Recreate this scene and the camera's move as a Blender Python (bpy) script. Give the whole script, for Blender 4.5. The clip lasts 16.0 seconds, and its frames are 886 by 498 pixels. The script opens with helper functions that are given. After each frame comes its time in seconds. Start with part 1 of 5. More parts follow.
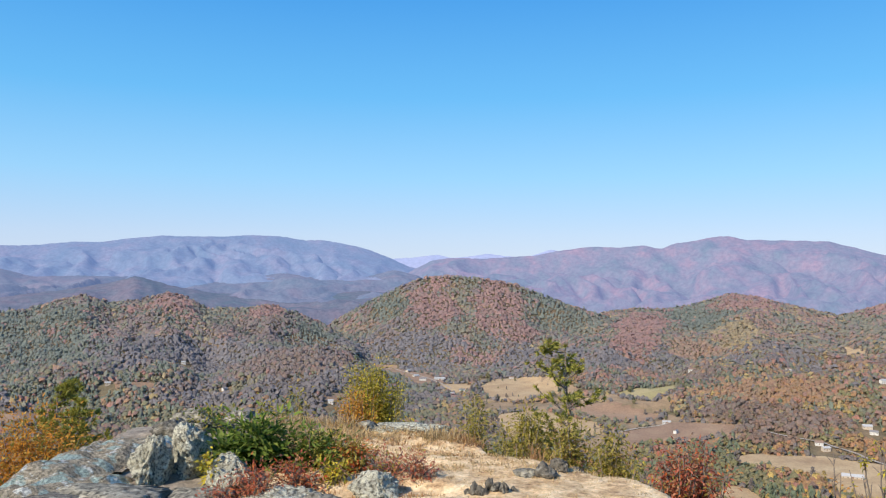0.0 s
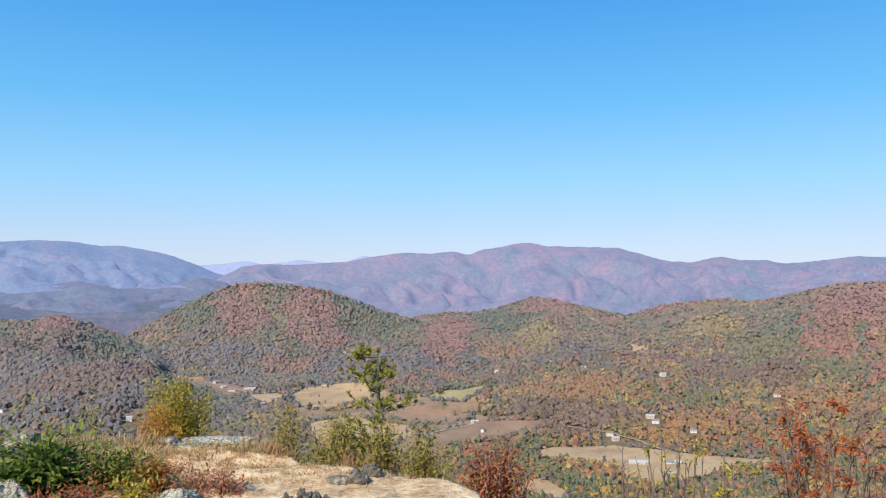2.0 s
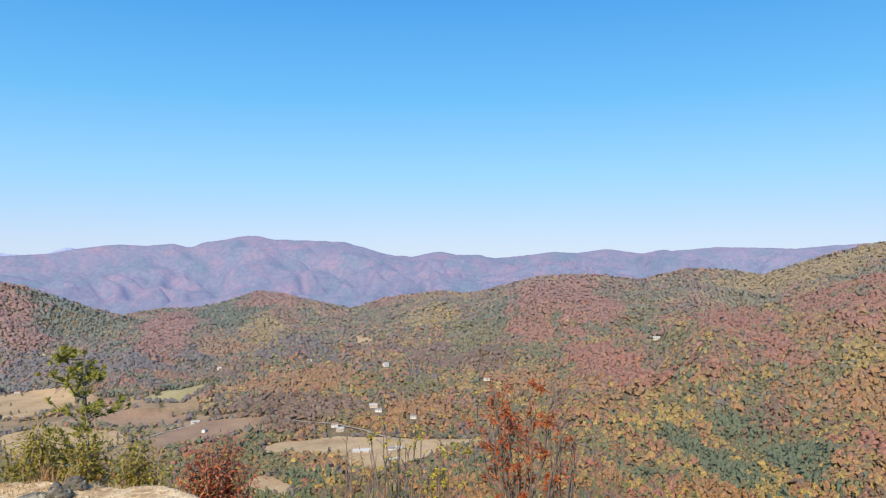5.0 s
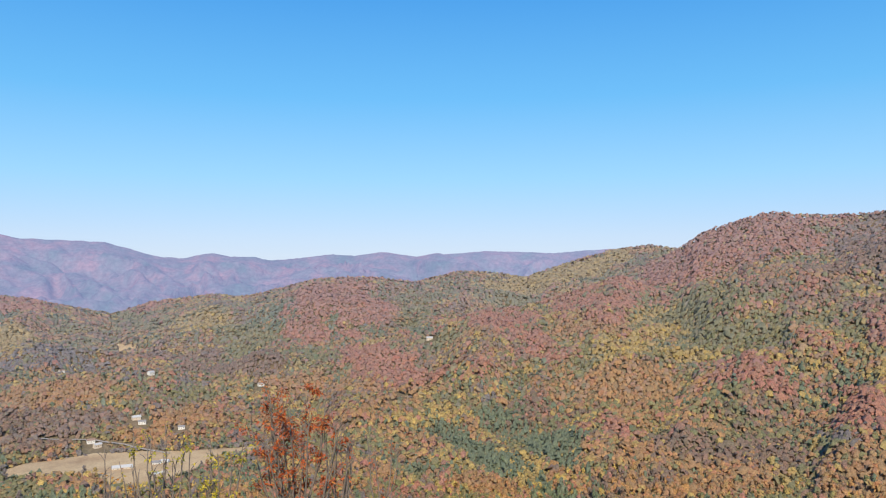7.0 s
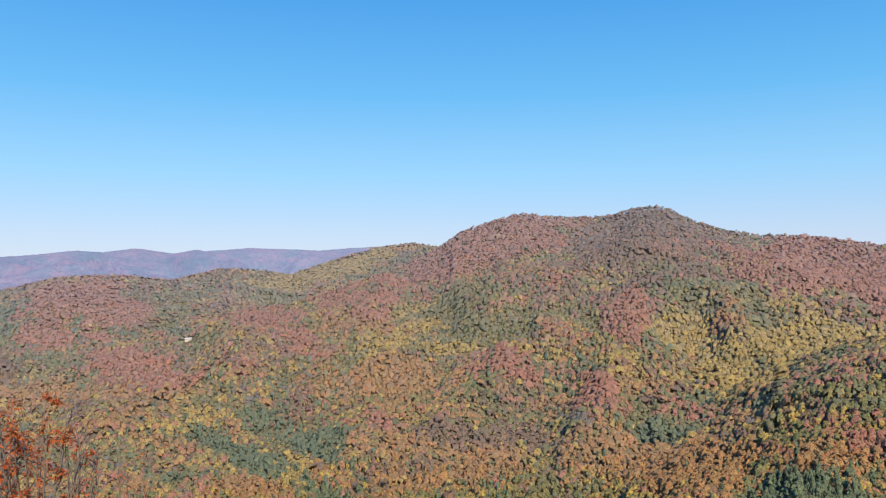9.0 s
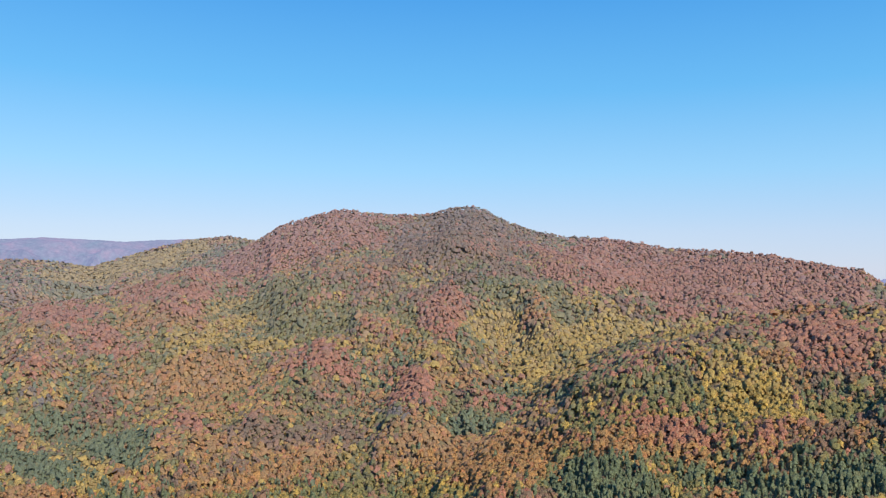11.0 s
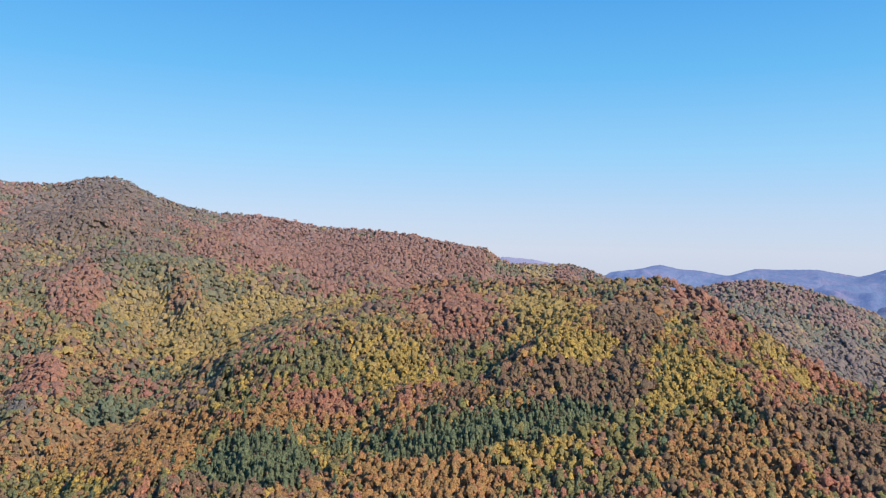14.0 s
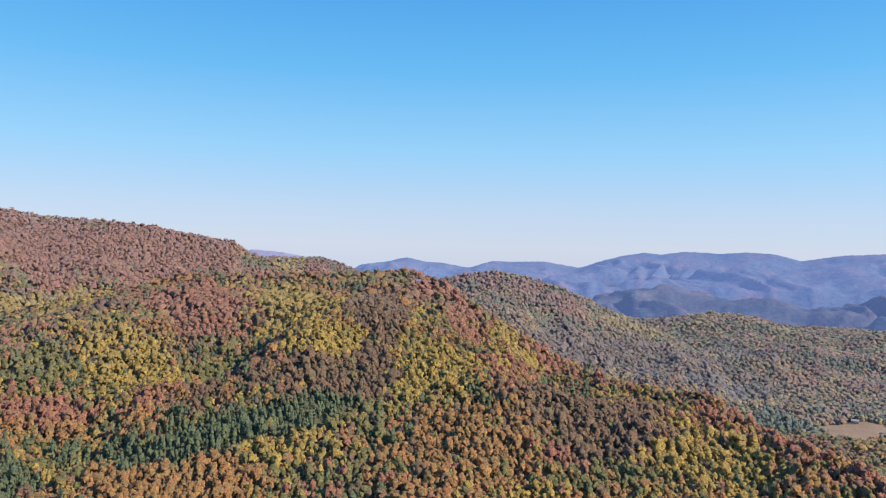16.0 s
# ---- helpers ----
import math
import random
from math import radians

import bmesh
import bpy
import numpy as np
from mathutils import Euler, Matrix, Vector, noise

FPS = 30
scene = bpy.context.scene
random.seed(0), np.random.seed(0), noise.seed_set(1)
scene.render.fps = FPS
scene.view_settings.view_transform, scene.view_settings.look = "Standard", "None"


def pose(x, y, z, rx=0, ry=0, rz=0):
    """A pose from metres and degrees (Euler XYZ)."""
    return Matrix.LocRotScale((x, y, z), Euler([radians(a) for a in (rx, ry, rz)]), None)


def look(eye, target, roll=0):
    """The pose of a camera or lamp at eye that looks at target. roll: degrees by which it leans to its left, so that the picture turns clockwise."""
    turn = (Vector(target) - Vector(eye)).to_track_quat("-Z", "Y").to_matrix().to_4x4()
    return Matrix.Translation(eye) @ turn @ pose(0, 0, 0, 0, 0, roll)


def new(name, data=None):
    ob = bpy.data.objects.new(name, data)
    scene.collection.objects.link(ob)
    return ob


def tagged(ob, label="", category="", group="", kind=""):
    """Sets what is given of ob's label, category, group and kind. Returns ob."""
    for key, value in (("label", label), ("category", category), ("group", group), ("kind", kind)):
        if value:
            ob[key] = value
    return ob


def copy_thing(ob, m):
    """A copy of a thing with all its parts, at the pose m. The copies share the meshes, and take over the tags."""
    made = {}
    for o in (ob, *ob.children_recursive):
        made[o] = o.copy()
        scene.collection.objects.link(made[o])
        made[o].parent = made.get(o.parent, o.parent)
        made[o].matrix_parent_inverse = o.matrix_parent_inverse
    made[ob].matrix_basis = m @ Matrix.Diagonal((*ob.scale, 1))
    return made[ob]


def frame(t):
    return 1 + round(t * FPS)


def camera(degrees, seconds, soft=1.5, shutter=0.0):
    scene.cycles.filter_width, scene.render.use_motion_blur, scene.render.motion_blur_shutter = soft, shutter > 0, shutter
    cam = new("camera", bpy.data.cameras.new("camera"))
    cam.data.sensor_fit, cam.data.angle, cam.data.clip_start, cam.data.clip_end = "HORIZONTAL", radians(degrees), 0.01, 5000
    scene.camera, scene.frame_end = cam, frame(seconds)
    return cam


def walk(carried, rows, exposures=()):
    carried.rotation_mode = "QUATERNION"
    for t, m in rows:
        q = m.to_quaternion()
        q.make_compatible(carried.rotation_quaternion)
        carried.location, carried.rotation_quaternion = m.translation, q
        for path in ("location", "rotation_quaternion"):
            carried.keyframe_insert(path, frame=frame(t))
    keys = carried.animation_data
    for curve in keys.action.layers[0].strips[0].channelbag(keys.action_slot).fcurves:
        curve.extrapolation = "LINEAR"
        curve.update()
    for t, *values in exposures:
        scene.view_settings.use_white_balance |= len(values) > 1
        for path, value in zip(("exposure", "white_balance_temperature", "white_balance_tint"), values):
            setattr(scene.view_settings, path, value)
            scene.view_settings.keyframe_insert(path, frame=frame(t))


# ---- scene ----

cam = camera(59.7, 16.0, soft=1.2)
PATH = [
    (0.0, pose(0, 0, 0, 91.68, -0.29, 6.95)),
    (0.5, pose(0, 0, 0, 91.85, -0.18, 3.46)),
    (1.0, pose(0, 0, 0, 92.00, -0.00, 0.00)),
    (1.5, pose(0, 0, 0, 92.09, 0.07, -3.44)),
    (2.0, pose(0, 0, 0, 92.14, 0.17, -6.86)),
    (2.5, pose(0, 0, 0, 92.18, 0.26, -10.29)),
    (3.0, pose(0, 0, 0, 92.20, 0.29, -13.80)),
    (5.5, pose(0, 0, 0, 91.54, 0.22, -30.69)),
    (6.0, pose(0, 0, 0, 91.60, 0.23, -34.88)),
    (6.5, pose(0, 0, 0, 91.68, 0.22, -39.12)),
    (7.0, pose(0, 0, 0, 91.73, 0.18, -43.32)),
    (7.5, pose(0, 0, 0, 91.78, 0.22, -47.61)),
    (8.0, pose(0, 0, 0, 91.81, 0.30, -51.95)),
    (8.5, pose(0, 0, 0, 91.66, 0.34, -56.23)),
    (9.0, pose(0, 0, 0, 91.47, 0.28, -60.57)),
    (9.5, pose(0, 0, 0, 91.36, 0.12, -64.91)),
    (12.0, pose(0, 0, 0, 91.06, -1.06, -79.95)),
    (12.5, pose(0, 0, 0, 90.86, -1.13, -84.20)),
    (13.0, pose(0, 0, 0, 90.57, -1.15, -89.27)),
    (13.5, pose(0, 0, 0, 90.28, -1.11, -94.34)),
    (14.0, pose(0, 0, 0, 89.96, -1.13, -99.18)),
    (14.5, pose(0, 0, 0, 89.75, -1.12, -103.76)),
    (15.0, pose(0, 0, 0, 89.66, -1.29, -108.37)),
    (15.5, pose(0, 0, 0, 89.70, -1.31, -112.99)),
    (16.0, pose(0, 0, 0, 89.82, -1.33, -117.55)),
]
walk(cam, PATH, [(0.0, 0.28), (6.0, 0.27), (9.0, 0.24), (13.0, 0.24), (16.0, 0.24)])

# ---- light ----
SUN_BEARING, SUN_HEIGHT = -143.0, 36.0
world = bpy.data.worlds.new("world")
scene.world = world
world.use_nodes = True
wn, wl = world.node_tree.nodes, world.node_tree.links
sky = wn.new("ShaderNodeTexSky")
sky.sky_type = "NISHITA"
sky.sun_disc = False
sky.sun_elevation, sky.sun_rotation = radians(SUN_HEIGHT), radians(SUN_BEARING)
sky.altitude, sky.air_density, sky.dust_density, sky.ozone_density = 900, 1.0, 0.0, 4.0
# clear autumn sky: deep blue above, pale towards the horizon
up = wn.new("ShaderNodeTexCoord")
sep = wn.new("ShaderNodeSeparateXYZ")
wl.new(up.outputs["Generated"], sep.inputs[0])
depth = wn.new("ShaderNodeValToRGB")
stops = [(0.0, (0.48, 0.55, 0.715)), (0.045, (0.44, 0.56, 0.755)), (0.12, (0.27, 0.555, 0.83)), (0.22, (0.115, 0.44, 0.81)), (0.34, (0.05, 0.31, 0.74)), (0.8, (0.025, 0.15, 0.48))]
while len(depth.color_ramp.elements) < len(stops):
    depth.color_ramp.elements.new(0.5)
for e, (at, c) in zip(depth.color_ramp.elements, stops):
    e.position, e.color = at, (*c, 1)
wl.new(sep.outputs[2], depth.inputs[0])
scale = wn.new("ShaderNodeVectorMath")
scale.operation = "SCALE"
scale.inputs["Scale"].default_value = 1 / 0.12
wl.new(depth.outputs[0], scale.inputs[0])
tint = wn.new("ShaderNodeMix")
tint.data_type = "RGBA"
tint.inputs[0].default_value = 0.84
wl.new(sky.outputs[0], tint.inputs[6])
wl.new(scale.outputs[0], tint.inputs[7])
wl.new(tint.outputs[2], wn["Background"].inputs[0])
wn["Background"].inputs[1].default_value = 0.12
sun = new("sun", bpy.data.lights.new("sun", "SUN"))
sun.data.energy, sun.data.angle, sun.data.color = 5.0, radians(0.55), (1.0, 0.90, 0.74)
_b, _h = radians(SUN_BEARING), radians(SUN_HEIGHT)
sun.matrix_world = look((0, 0, 0), (-math.sin(_b) * math.cos(_h), -math.cos(_b) * math.cos(_h), -math.sin(_h)))
# crests of the hills: bearing in degrees, distance and height in metres from the lookout
NEAR_CRESTS = {
    'round_hill': [
        (-16.2, 2650, -213), (-14.6, 2650, -160), (-12.9, 2650, -118), (-10.5, 2650, -60), (-8.4, 2650, -21), (-6.7, 2650, -13),
        (-4.2, 2650, -24), (-1.9, 2650, -39), (0.4, 2650, -77), (2.4, 2650, -114), (4.5, 2650, -141), (6.5, 2650, -186),
    ],
    'low_hills': [
        (2.0, 3000, -204), (4.9, 3000, -152), (6.9, 3000, -138), (9.2, 3000, -136), (11.1, 3000, -117), (13.4, 3000, -76),
        (15.2, 3000, -87), (17.3, 3000, -115), (20.2, 3000, -147), (22.6, 2972, -104), (26.8, 2782, -74), (28.8, 2686, -82),
        (33.9, 2456, -22), (35.5, 2450, -17), (38.0, 2450, -16), (40.9, 2450, -30), (42.9, 2450, -45), (45.3, 2450, -79),
    ],
    'shoulder': [
        (37.3, 2750, -78), (41.5, 2750, -33), (44.6, 2750, 3), (47.3, 2750, -5), (49.4, 2750, -20), (51.1, 2750, 8),
        (52.3, 2750, 28), (55.5, 2750, 72), (58.3, 2750, 92), (60.3, 2750, 75), (62.5, 2750, 17),
    ],
    'big_mountain': [
        (57.1, 2350, -1), (58.7, 2350, 31), (60.3, 2348, 64), (61.8, 2339, 108), (64.8, 2321, 149), (66.3, 2312, 161),
        (69.6, 2292, 149), (72.8, 2273, 149), (74.4, 2263, 169), (76.0, 2254, 173), (77.2, 2247, 161), (77.9, 2242, 139),
        (80.2, 2229, 105), (83.1, 2211, 79), (83.2, 2211, 84), (86.9, 2171, 74), (90.3, 2121, 49), (93.2, 2078, 45),
        (96.8, 2023, 33), (99.2, 1987, 16), (102.3, 1941, -3), (103.4, 1924, -26), (104.9, 1901, -43),
    ],
    'mountain_end': [
        (101.2, 2150, -79), (103.0, 2150, -47), (104.5, 2150, -42), (105.3, 2150, -38), (107.0, 2150, -42), (108.6, 2150, -39),
        (109.9, 2150, -51), (111.1, 2150, -71), (113.2, 2150, -97), (115.2, 2150, -126),
    ],
    'near_hill': [
        (74.0, 1250, -262), (79.0, 1250, -215), (84.3, 1249, -145), (88.1, 1233, -112), (92.1, 1217, -89), (96.1, 1201, -69),
        (100.3, 1184, -50), (102.8, 1174, -51), (105.7, 1162, -51), (109.9, 1145, -46), (111.1, 1140, -46), (112.0, 1136, -42),
        (114.9, 1124, -38), (116.2, 1117, -44), (117.9, 1088, -56), (120.4, 1045, -85), (123.4, 995, -114), (126.7, 941, -138),
        (130.8, 893, -155), (136.6, 823, -150), (140.3, 779, -168), (144.8, 726, -173), (147.7, 700, -178),
    ],
    'back_hill': [
        (115.8, 1900, -107), (117.8, 1900, -80), (119.5, 1900, -68), (121.6, 1900, -61), (124.1, 1900, -75), (126.6, 1900, -100),
        (129.1, 1900, -136), (131.9, 1900, -175), (134.6, 1900, -208), (137.3, 1900, -255), (139.9, 1900, -313),
    ],
    'valley_hill': [
        (126.7, 2500, -290), (129.9, 2500, -238), (131.9, 2500, -219), (134.6, 2500, -202), (136.9, 2500, -184), (139.4, 2500, -191),
        (141.9, 2500, -219), (144.7, 2500, -235), (147.5, 2500, -210),
    ],
    'dark_hills': [
        (-36.8, 2400, -114), (-35.1, 2400, -112), (-33.5, 2400, -86), (-31.8, 2400, -73), (-30.1, 2400, -95), (-28.3, 2400, -88),
        (-26.4, 2400, -65), (-25.3, 2400, -80), (-23.8, 2400, -114), (-21.4, 2400, -115), (-19.5, 2400, -103), (-17.4, 2400, -133),
        (-15.4, 2400, -168), (-13.8, 2400, -211), (-12.1, 2400, -255),
    ],
    'dark_spur': [
        (-26.3, 1750, -258), (-23.7, 1750, -234), (-21.4, 1750, -202), (-18.6, 1750, -179), (-16.2, 1750, -170), (-13.7, 1750, -191),
        (-11.2, 1750, -231), (-9.6, 1750, -270),
    ],
    'knoll': [
        (6.6, 1650, -278), (9.5, 1650, -253), (12.4, 1650, -228), (14.8, 1650, -209), (18.4, 1650, -197), (21.4, 1650, -192),
        (24.0, 1650, -203), (27.6, 1650, -222), (30.3, 1650, -234),
    ],
    'red_spur': [
        (33.8, 1750, -274), (35.5, 1750, -223), (38.0, 1750, -169), (40.0, 1776, -161), (42.1, 1801, -150), (44.1, 1826, -115),
        (46.4, 1855, -93), (49.1, 1889, -87), (51.4, 1917, -68), (54.2, 1953, -32), (56.3, 1979, -10),
    ],
}
FAR_CRESTS = {
    'left_range': [
        (-36.8, 4750, 130), (-36.8, 4750, 127), (-34.9, 4750, 133), (-32.6, 4750, 156), (-30.8, 4750, 159), (-29.1, 4750, 181),
        (-26.9, 4750, 201), (-25.0, 4750, 198), (-22.7, 4750, 201), (-20.9, 4750, 214), (-18.7, 4750, 206), (-17.1, 4750, 184),
        (-15.9, 4750, 189), (-13.8, 4750, 160), (-12.6, 4750, 136), (-10.9, 4750, 82), (-9.6, 4750, 34), (-8.4, 4750, 4), (-7.2, 4750, -30),
    ],
    'gap_range': [
        (-13.0, 4900, 38), (-13.0, 4900, 62), (-10.5, 4900, 81), (-9.0, 4900, 89), (-7.5, 4900, 108), (-6.3, 4900, 87),
        (-4.8, 4900, 98), (-3.6, 4900, 116), (-2.5, 4900, 102), (-0.9, 4900, 88), (1.0, 4900, 142), (2.0, 4900, 121),
        (3.7, 4900, 68),
    ],
    'purple_range': [
        (-10.9, 4500, -64), (-8.8, 4500, 26), (-7.8, 4500, 66), (-6.7, 4500, 79), (-5.4, 4500, 83), (-4.2, 4500, 77),
        (-2.9, 4500, 84), (-1.9, 4500, 90), (-0.3, 4500, 96), (1.3, 4500, 122), (3.7, 4500, 151), (6.1, 4500, 145),
        (7.6, 4500, 158), (8.8, 4503, 135), (9.9, 4517, 171), (11.0, 4532, 178), (12.0, 4544, 199), (13.1, 4560, 209),
        (14.5, 4577, 186), (17.0, 4611, 182), (19.7, 4646, 175), (22.8, 4687, 100), (24.6, 4711, 85), (26.6, 4737, 121),
        (28.0, 4756, 97), (29.6, 4776, 99), (30.5, 4789, 78), (32.6, 4800, 87), (35.1, 4800, 113), (36.8, 4800, 102),
        (38.9, 4800, 129), (41.4, 4800, 96), (42.8, 4800, 120),
    ],
    'pale_range': [
        (38.9, 4820, 60), (41.0, 4820, 95), (46.3, 4820, 131), (49.1, 4820, 125), (51.4, 4820, 116), (53.7, 4820, 131), (56.0, 4820, 141), (56.0, 4820, 147), (59.0, 4820, 108),
    ],
    'hazy_range': [
        (101.9, 4400, -115), (103.6, 4400, -39), (105.7, 4400, -51), (108.2, 4400, -83), (111.1, 4400, -133),
    ],
    'blue_range': [
        (109.9, 4700, -180), (111.0, 4700, -149), (111.4, 4700, -120), (113.3, 4700, -100), (114.9, 4700, -69), (116.2, 4700, -94),
        (117.5, 4700, -99), (119.5, 4700, -125), (121.2, 4700, -81), (122.8, 4700, -81), (125.0, 4700, -76), (126.4, 4700, -93),
        (127.6, 4700, -110), (129.6, 4700, -52), (131.1, 4700, -23), (132.2, 4700, -7), (133.3, 4700, -18), (134.8, 4700, 1),
        (136.2, 4700, 1), (137.3, 4700, -6), (139.0, 4700, 6), (140.7, 4700, 1), (142.5, 4700, -36), (144.9, 4700, 0),
        (147.4, 4700, 14),
    ],
    'blue_foothill': [
        (125.0, 4100, -295), (127.0, 4100, -231), (129.0, 4100, -182), (131.8, 4100, -170), (133.8, 4100, -133), (136.1, 4100, -193),
        (138.3, 4100, -229), (140.5, 4100, -193), (142.9, 4100, -253), (145.3, 4100, -217), (147.5, 4100, -157),
    ],
    'middle_range': [
        (-36.8, 4000, 6), (-34.9, 4000, -32), (-32.5, 4000, -27), (-29.0, 4000, -31), (-26.4, 4000, -50), (-23.4, 4000, -59),
        (-21.5, 4000, -44), (-18.7, 4000, -9), (-16.3, 4000, -34), (-13.8, 4000, -48), (-10.5, 4000, 8), (-8.8, 4000, -21),
        (-6.7, 4000, -113),
    ],
    'town_hills': [
        (-36.8, 3500, -95), (-33.5, 3500, -86), (-30.1, 3500, -51), (-28.6, 3500, -23), (-26.4, 3500, -64), (-23.4, 3500, -100),
        (-20.3, 3500, -101), (-16.2, 3500, -106), (-12.9, 3500, -88), (-10.5, 3500, -100), (-7.9, 3500, -151),
    ],
}
# front foot of each hill: distance, height; back slope; spur depth
FEET = {
    "round_hill": (2100, -258, 0.35, 44), "low_hills": (1500, -255, 0.3, 46), "shoulder": (1700, -190, 0.3, 42),
    "red_spur": (1250, -240, 0.3, 36), "big_mountain": (880, -285, 0.35, 62), "mountain_end": (1300, -220, 0.3, 25), "near_hill": (560, -215, 0.4, 42),
    "back_hill": (1150, -262, 0.35, 35), "valley_hill": (1650, -258, 0.3, 30), "dark_hills": (1450, -262, 0.3, 50),
    "dark_spur": (1200, -264, 0.3, 32), "knoll": (1260, -262, 0.18, 10),
    "left_range": (3800, -90, 0.3, 95), "gap_range": (4500, -420, 0.3, 20), "purple_range": (3600, -160, 0.3, 110),
    "pale_range": (4000, -160, 0.3, 100), "hazy_range": (3900, -150, 0.3, 20), "blue_range": (3800, -160, 0.3, 62), "blue_foothill": (3100, -230, 0.3, 60),
    "middle_range": (3300, -120, 0.3, 55), "town_hills": (2900, -150, 0.3, 42),
}
FLOOR = -262.0


def lattice(ix, iy, seed):
    h = (ix.astype(np.int64) * 374761393 + iy.astype(np.int64) * 668265263 + seed * 982451653) & 0x7FFFFFFF
    h = ((h ^ (h >> 13)) * 1274126177) & 0x7FFFFFFF
    return ((h ^ (h >> 16)) & 0xFFFF) / 65535.0


def value_noise(x, y, seed=0):
    ix, iy = np.floor(x), np.floor(y)
    fx, fy = x - ix, y - iy
    fx, fy = fx * fx * (3 - 2 * fx), fy * fy * (3 - 2 * fy)
    a, b = lattice(ix, iy, seed), lattice(ix + 1, iy, seed)
    c, d = lattice(ix, iy + 1, seed), lattice(ix + 1, iy + 1, seed)
    return (a + (b - a) * fx) * (1 - fy) + (c + (d - c) * fx) * fy


def fbm(x, y, seed=0, octaves=4):
    total, amp, norm = 0.0, 1.0, 0.0
    for i in range(octaves):
        total = total + amp * value_noise(x * 2 ** i, y * 2 ** i, seed + 17 * i)
        norm, amp = norm + amp, amp * 0.5
    return total / norm * 2 - 1


AXIS = np.arange(-181.0, 181.01, 0.1)


def crest_lines(crests):
    lines = {}
    kernel = np.exp(-0.5 * (np.arange(-12, 13) / 1.4) ** 2)
    kernel /= kernel.sum()
    for name, rows in crests.items():
        b, d, z = np.array(rows, float).T
        zz = np.interp(AXIS, b, z)
        out = np.maximum(b[0] - AXIS, 0) + np.maximum(AXIS - b[-1], 0)
        zz = np.convolve(np.pad(zz, 12, "edge"), kernel, "valid")
        lines[name] = np.interp(AXIS, b, d), zz - out * 14.0
    return lines


NEAR_LINES, FAR_LINES = crest_lines(NEAR_CRESTS), crest_lines(FAR_CRESTS)


def hill(name, line, bearing, r, i):
    top_d, top_z = np.interp(bearing, AXIS, line[0]), np.interp(bearing, AXIS, line[1])
    foot_d, foot_z, back, spur = FEET[name]
    foot_d = np.minimum(foot_d, top_d * 0.86)
    u = (top_d - r) / (top_d - foot_d)
    front = top_z + (np.minimum(foot_z, top_z - 8) - top_z) * np.clip(u, 0, 3) ** 0.92
    front = front - np.maximum(u - 1.0, 0) * (top_d - foot_d) * 0.5
    z = np.where(u >= 0, front, top_z - (r - top_d) * back)
    across = bearing * 0.01745 * top_d
    if i >= 40:
        # spurs and gullies run down from the crest, finer ones on their flanks
        bend = 1.9 * fbm(across / 800 + 3 * i, r / 420, 90 + i, 3)
        big = 1 - 2.3 * np.abs(fbm(across / 520 + bend + 31 * i, r / 1500, 5 + i, 2))
        small = 1 - 2.3 * np.abs(fbm(across / 190 + 1.2 * bend + 17 * i, r / 420, 25 + i, 3))
        tiny = 1 - 2.3 * np.abs(fbm(across / 75 + 1.2 * bend + 5 * i, r / 170, 65 + i, 2))
        window = np.clip(u * 2.6, 0, 1) * np.clip((1.35 - u) * 2, 0, 1)
        z = z + window * spur * (0.7 * (big - 0.47) + 0.55 * (small - 0.5) + 0.10 * (tiny - 0.5))
        return np.where(r < top_d, np.minimum(z, top_z * r / top_d - 2), z)
    wide = 90.0 + min(spur, 50) * 3.4
    bend = 0.7 * fbm(across / (wide * 3), r / (wide * 2), 90 + i, 2)
    n = fbm(across / wide + bend + 31 * i, r / (wide * 1.5), 5 + i, 4)
    n = 0.5 * n + 0.5 * (0.55 - 2.0 * np.abs(fbm(across / (wide * 1.4) + bend + 9 * i, r / (wide * 1.9), 25 + i, 3)))
    window = np.clip(u * 3.2, 0, 1) * np.clip((1.25 - u) * 2, 0, 1)
    n2 = 0.55 - 2.0 * np.abs(fbm(across / 110 + bend + 11 * i, r / 190, 50 + i, 2))
    return z + window * (spur * n * 1.25 + spur * 0.2 * n2)


# lesser ridges and gullies on the near slopes: width, then bearing, distance and rise along them
SPURS = [
    (55, [(114.5, 1100, 0), (112.9, 1056, 14), (109.6, 904, 28), (105.5, 804, 28), (102.7, 764, 14), (99.5, 720, 0)]),
    (42, [(108.0, 1040, 0), (106.0, 940, -16), (103.0, 850, -16), (99.5, 780, 0)]),
    (60, [(97.3, 1184, 0), (93.6, 1080, 16), (90.0, 1010, 22), (87.0, 960, 18), (83.5, 900, 0)]),
    (45, [(117.5, 790, 0), (121.0, 770, 16), (126.0, 760, 18), (132.0, 735, 12), (139.0, 690, 0)]),
    (80, [(66.5, 1680, 0), (64.0, 1560, 20), (61.0, 1500, 24), (57.0, 1440, 20), (52.0, 1330, 0)]),
    (70, [(75.0, 2050, 0), (73.5, 1800, 20), (72.0, 1600, 26), (70.0, 1400, 18), (68.0, 1250, 0)]),
    (70, [(84.0, 2050, 0), (82.5, 1800, 22), (80.5, 1600, 24), (79.0, 1420, 0)]),
]


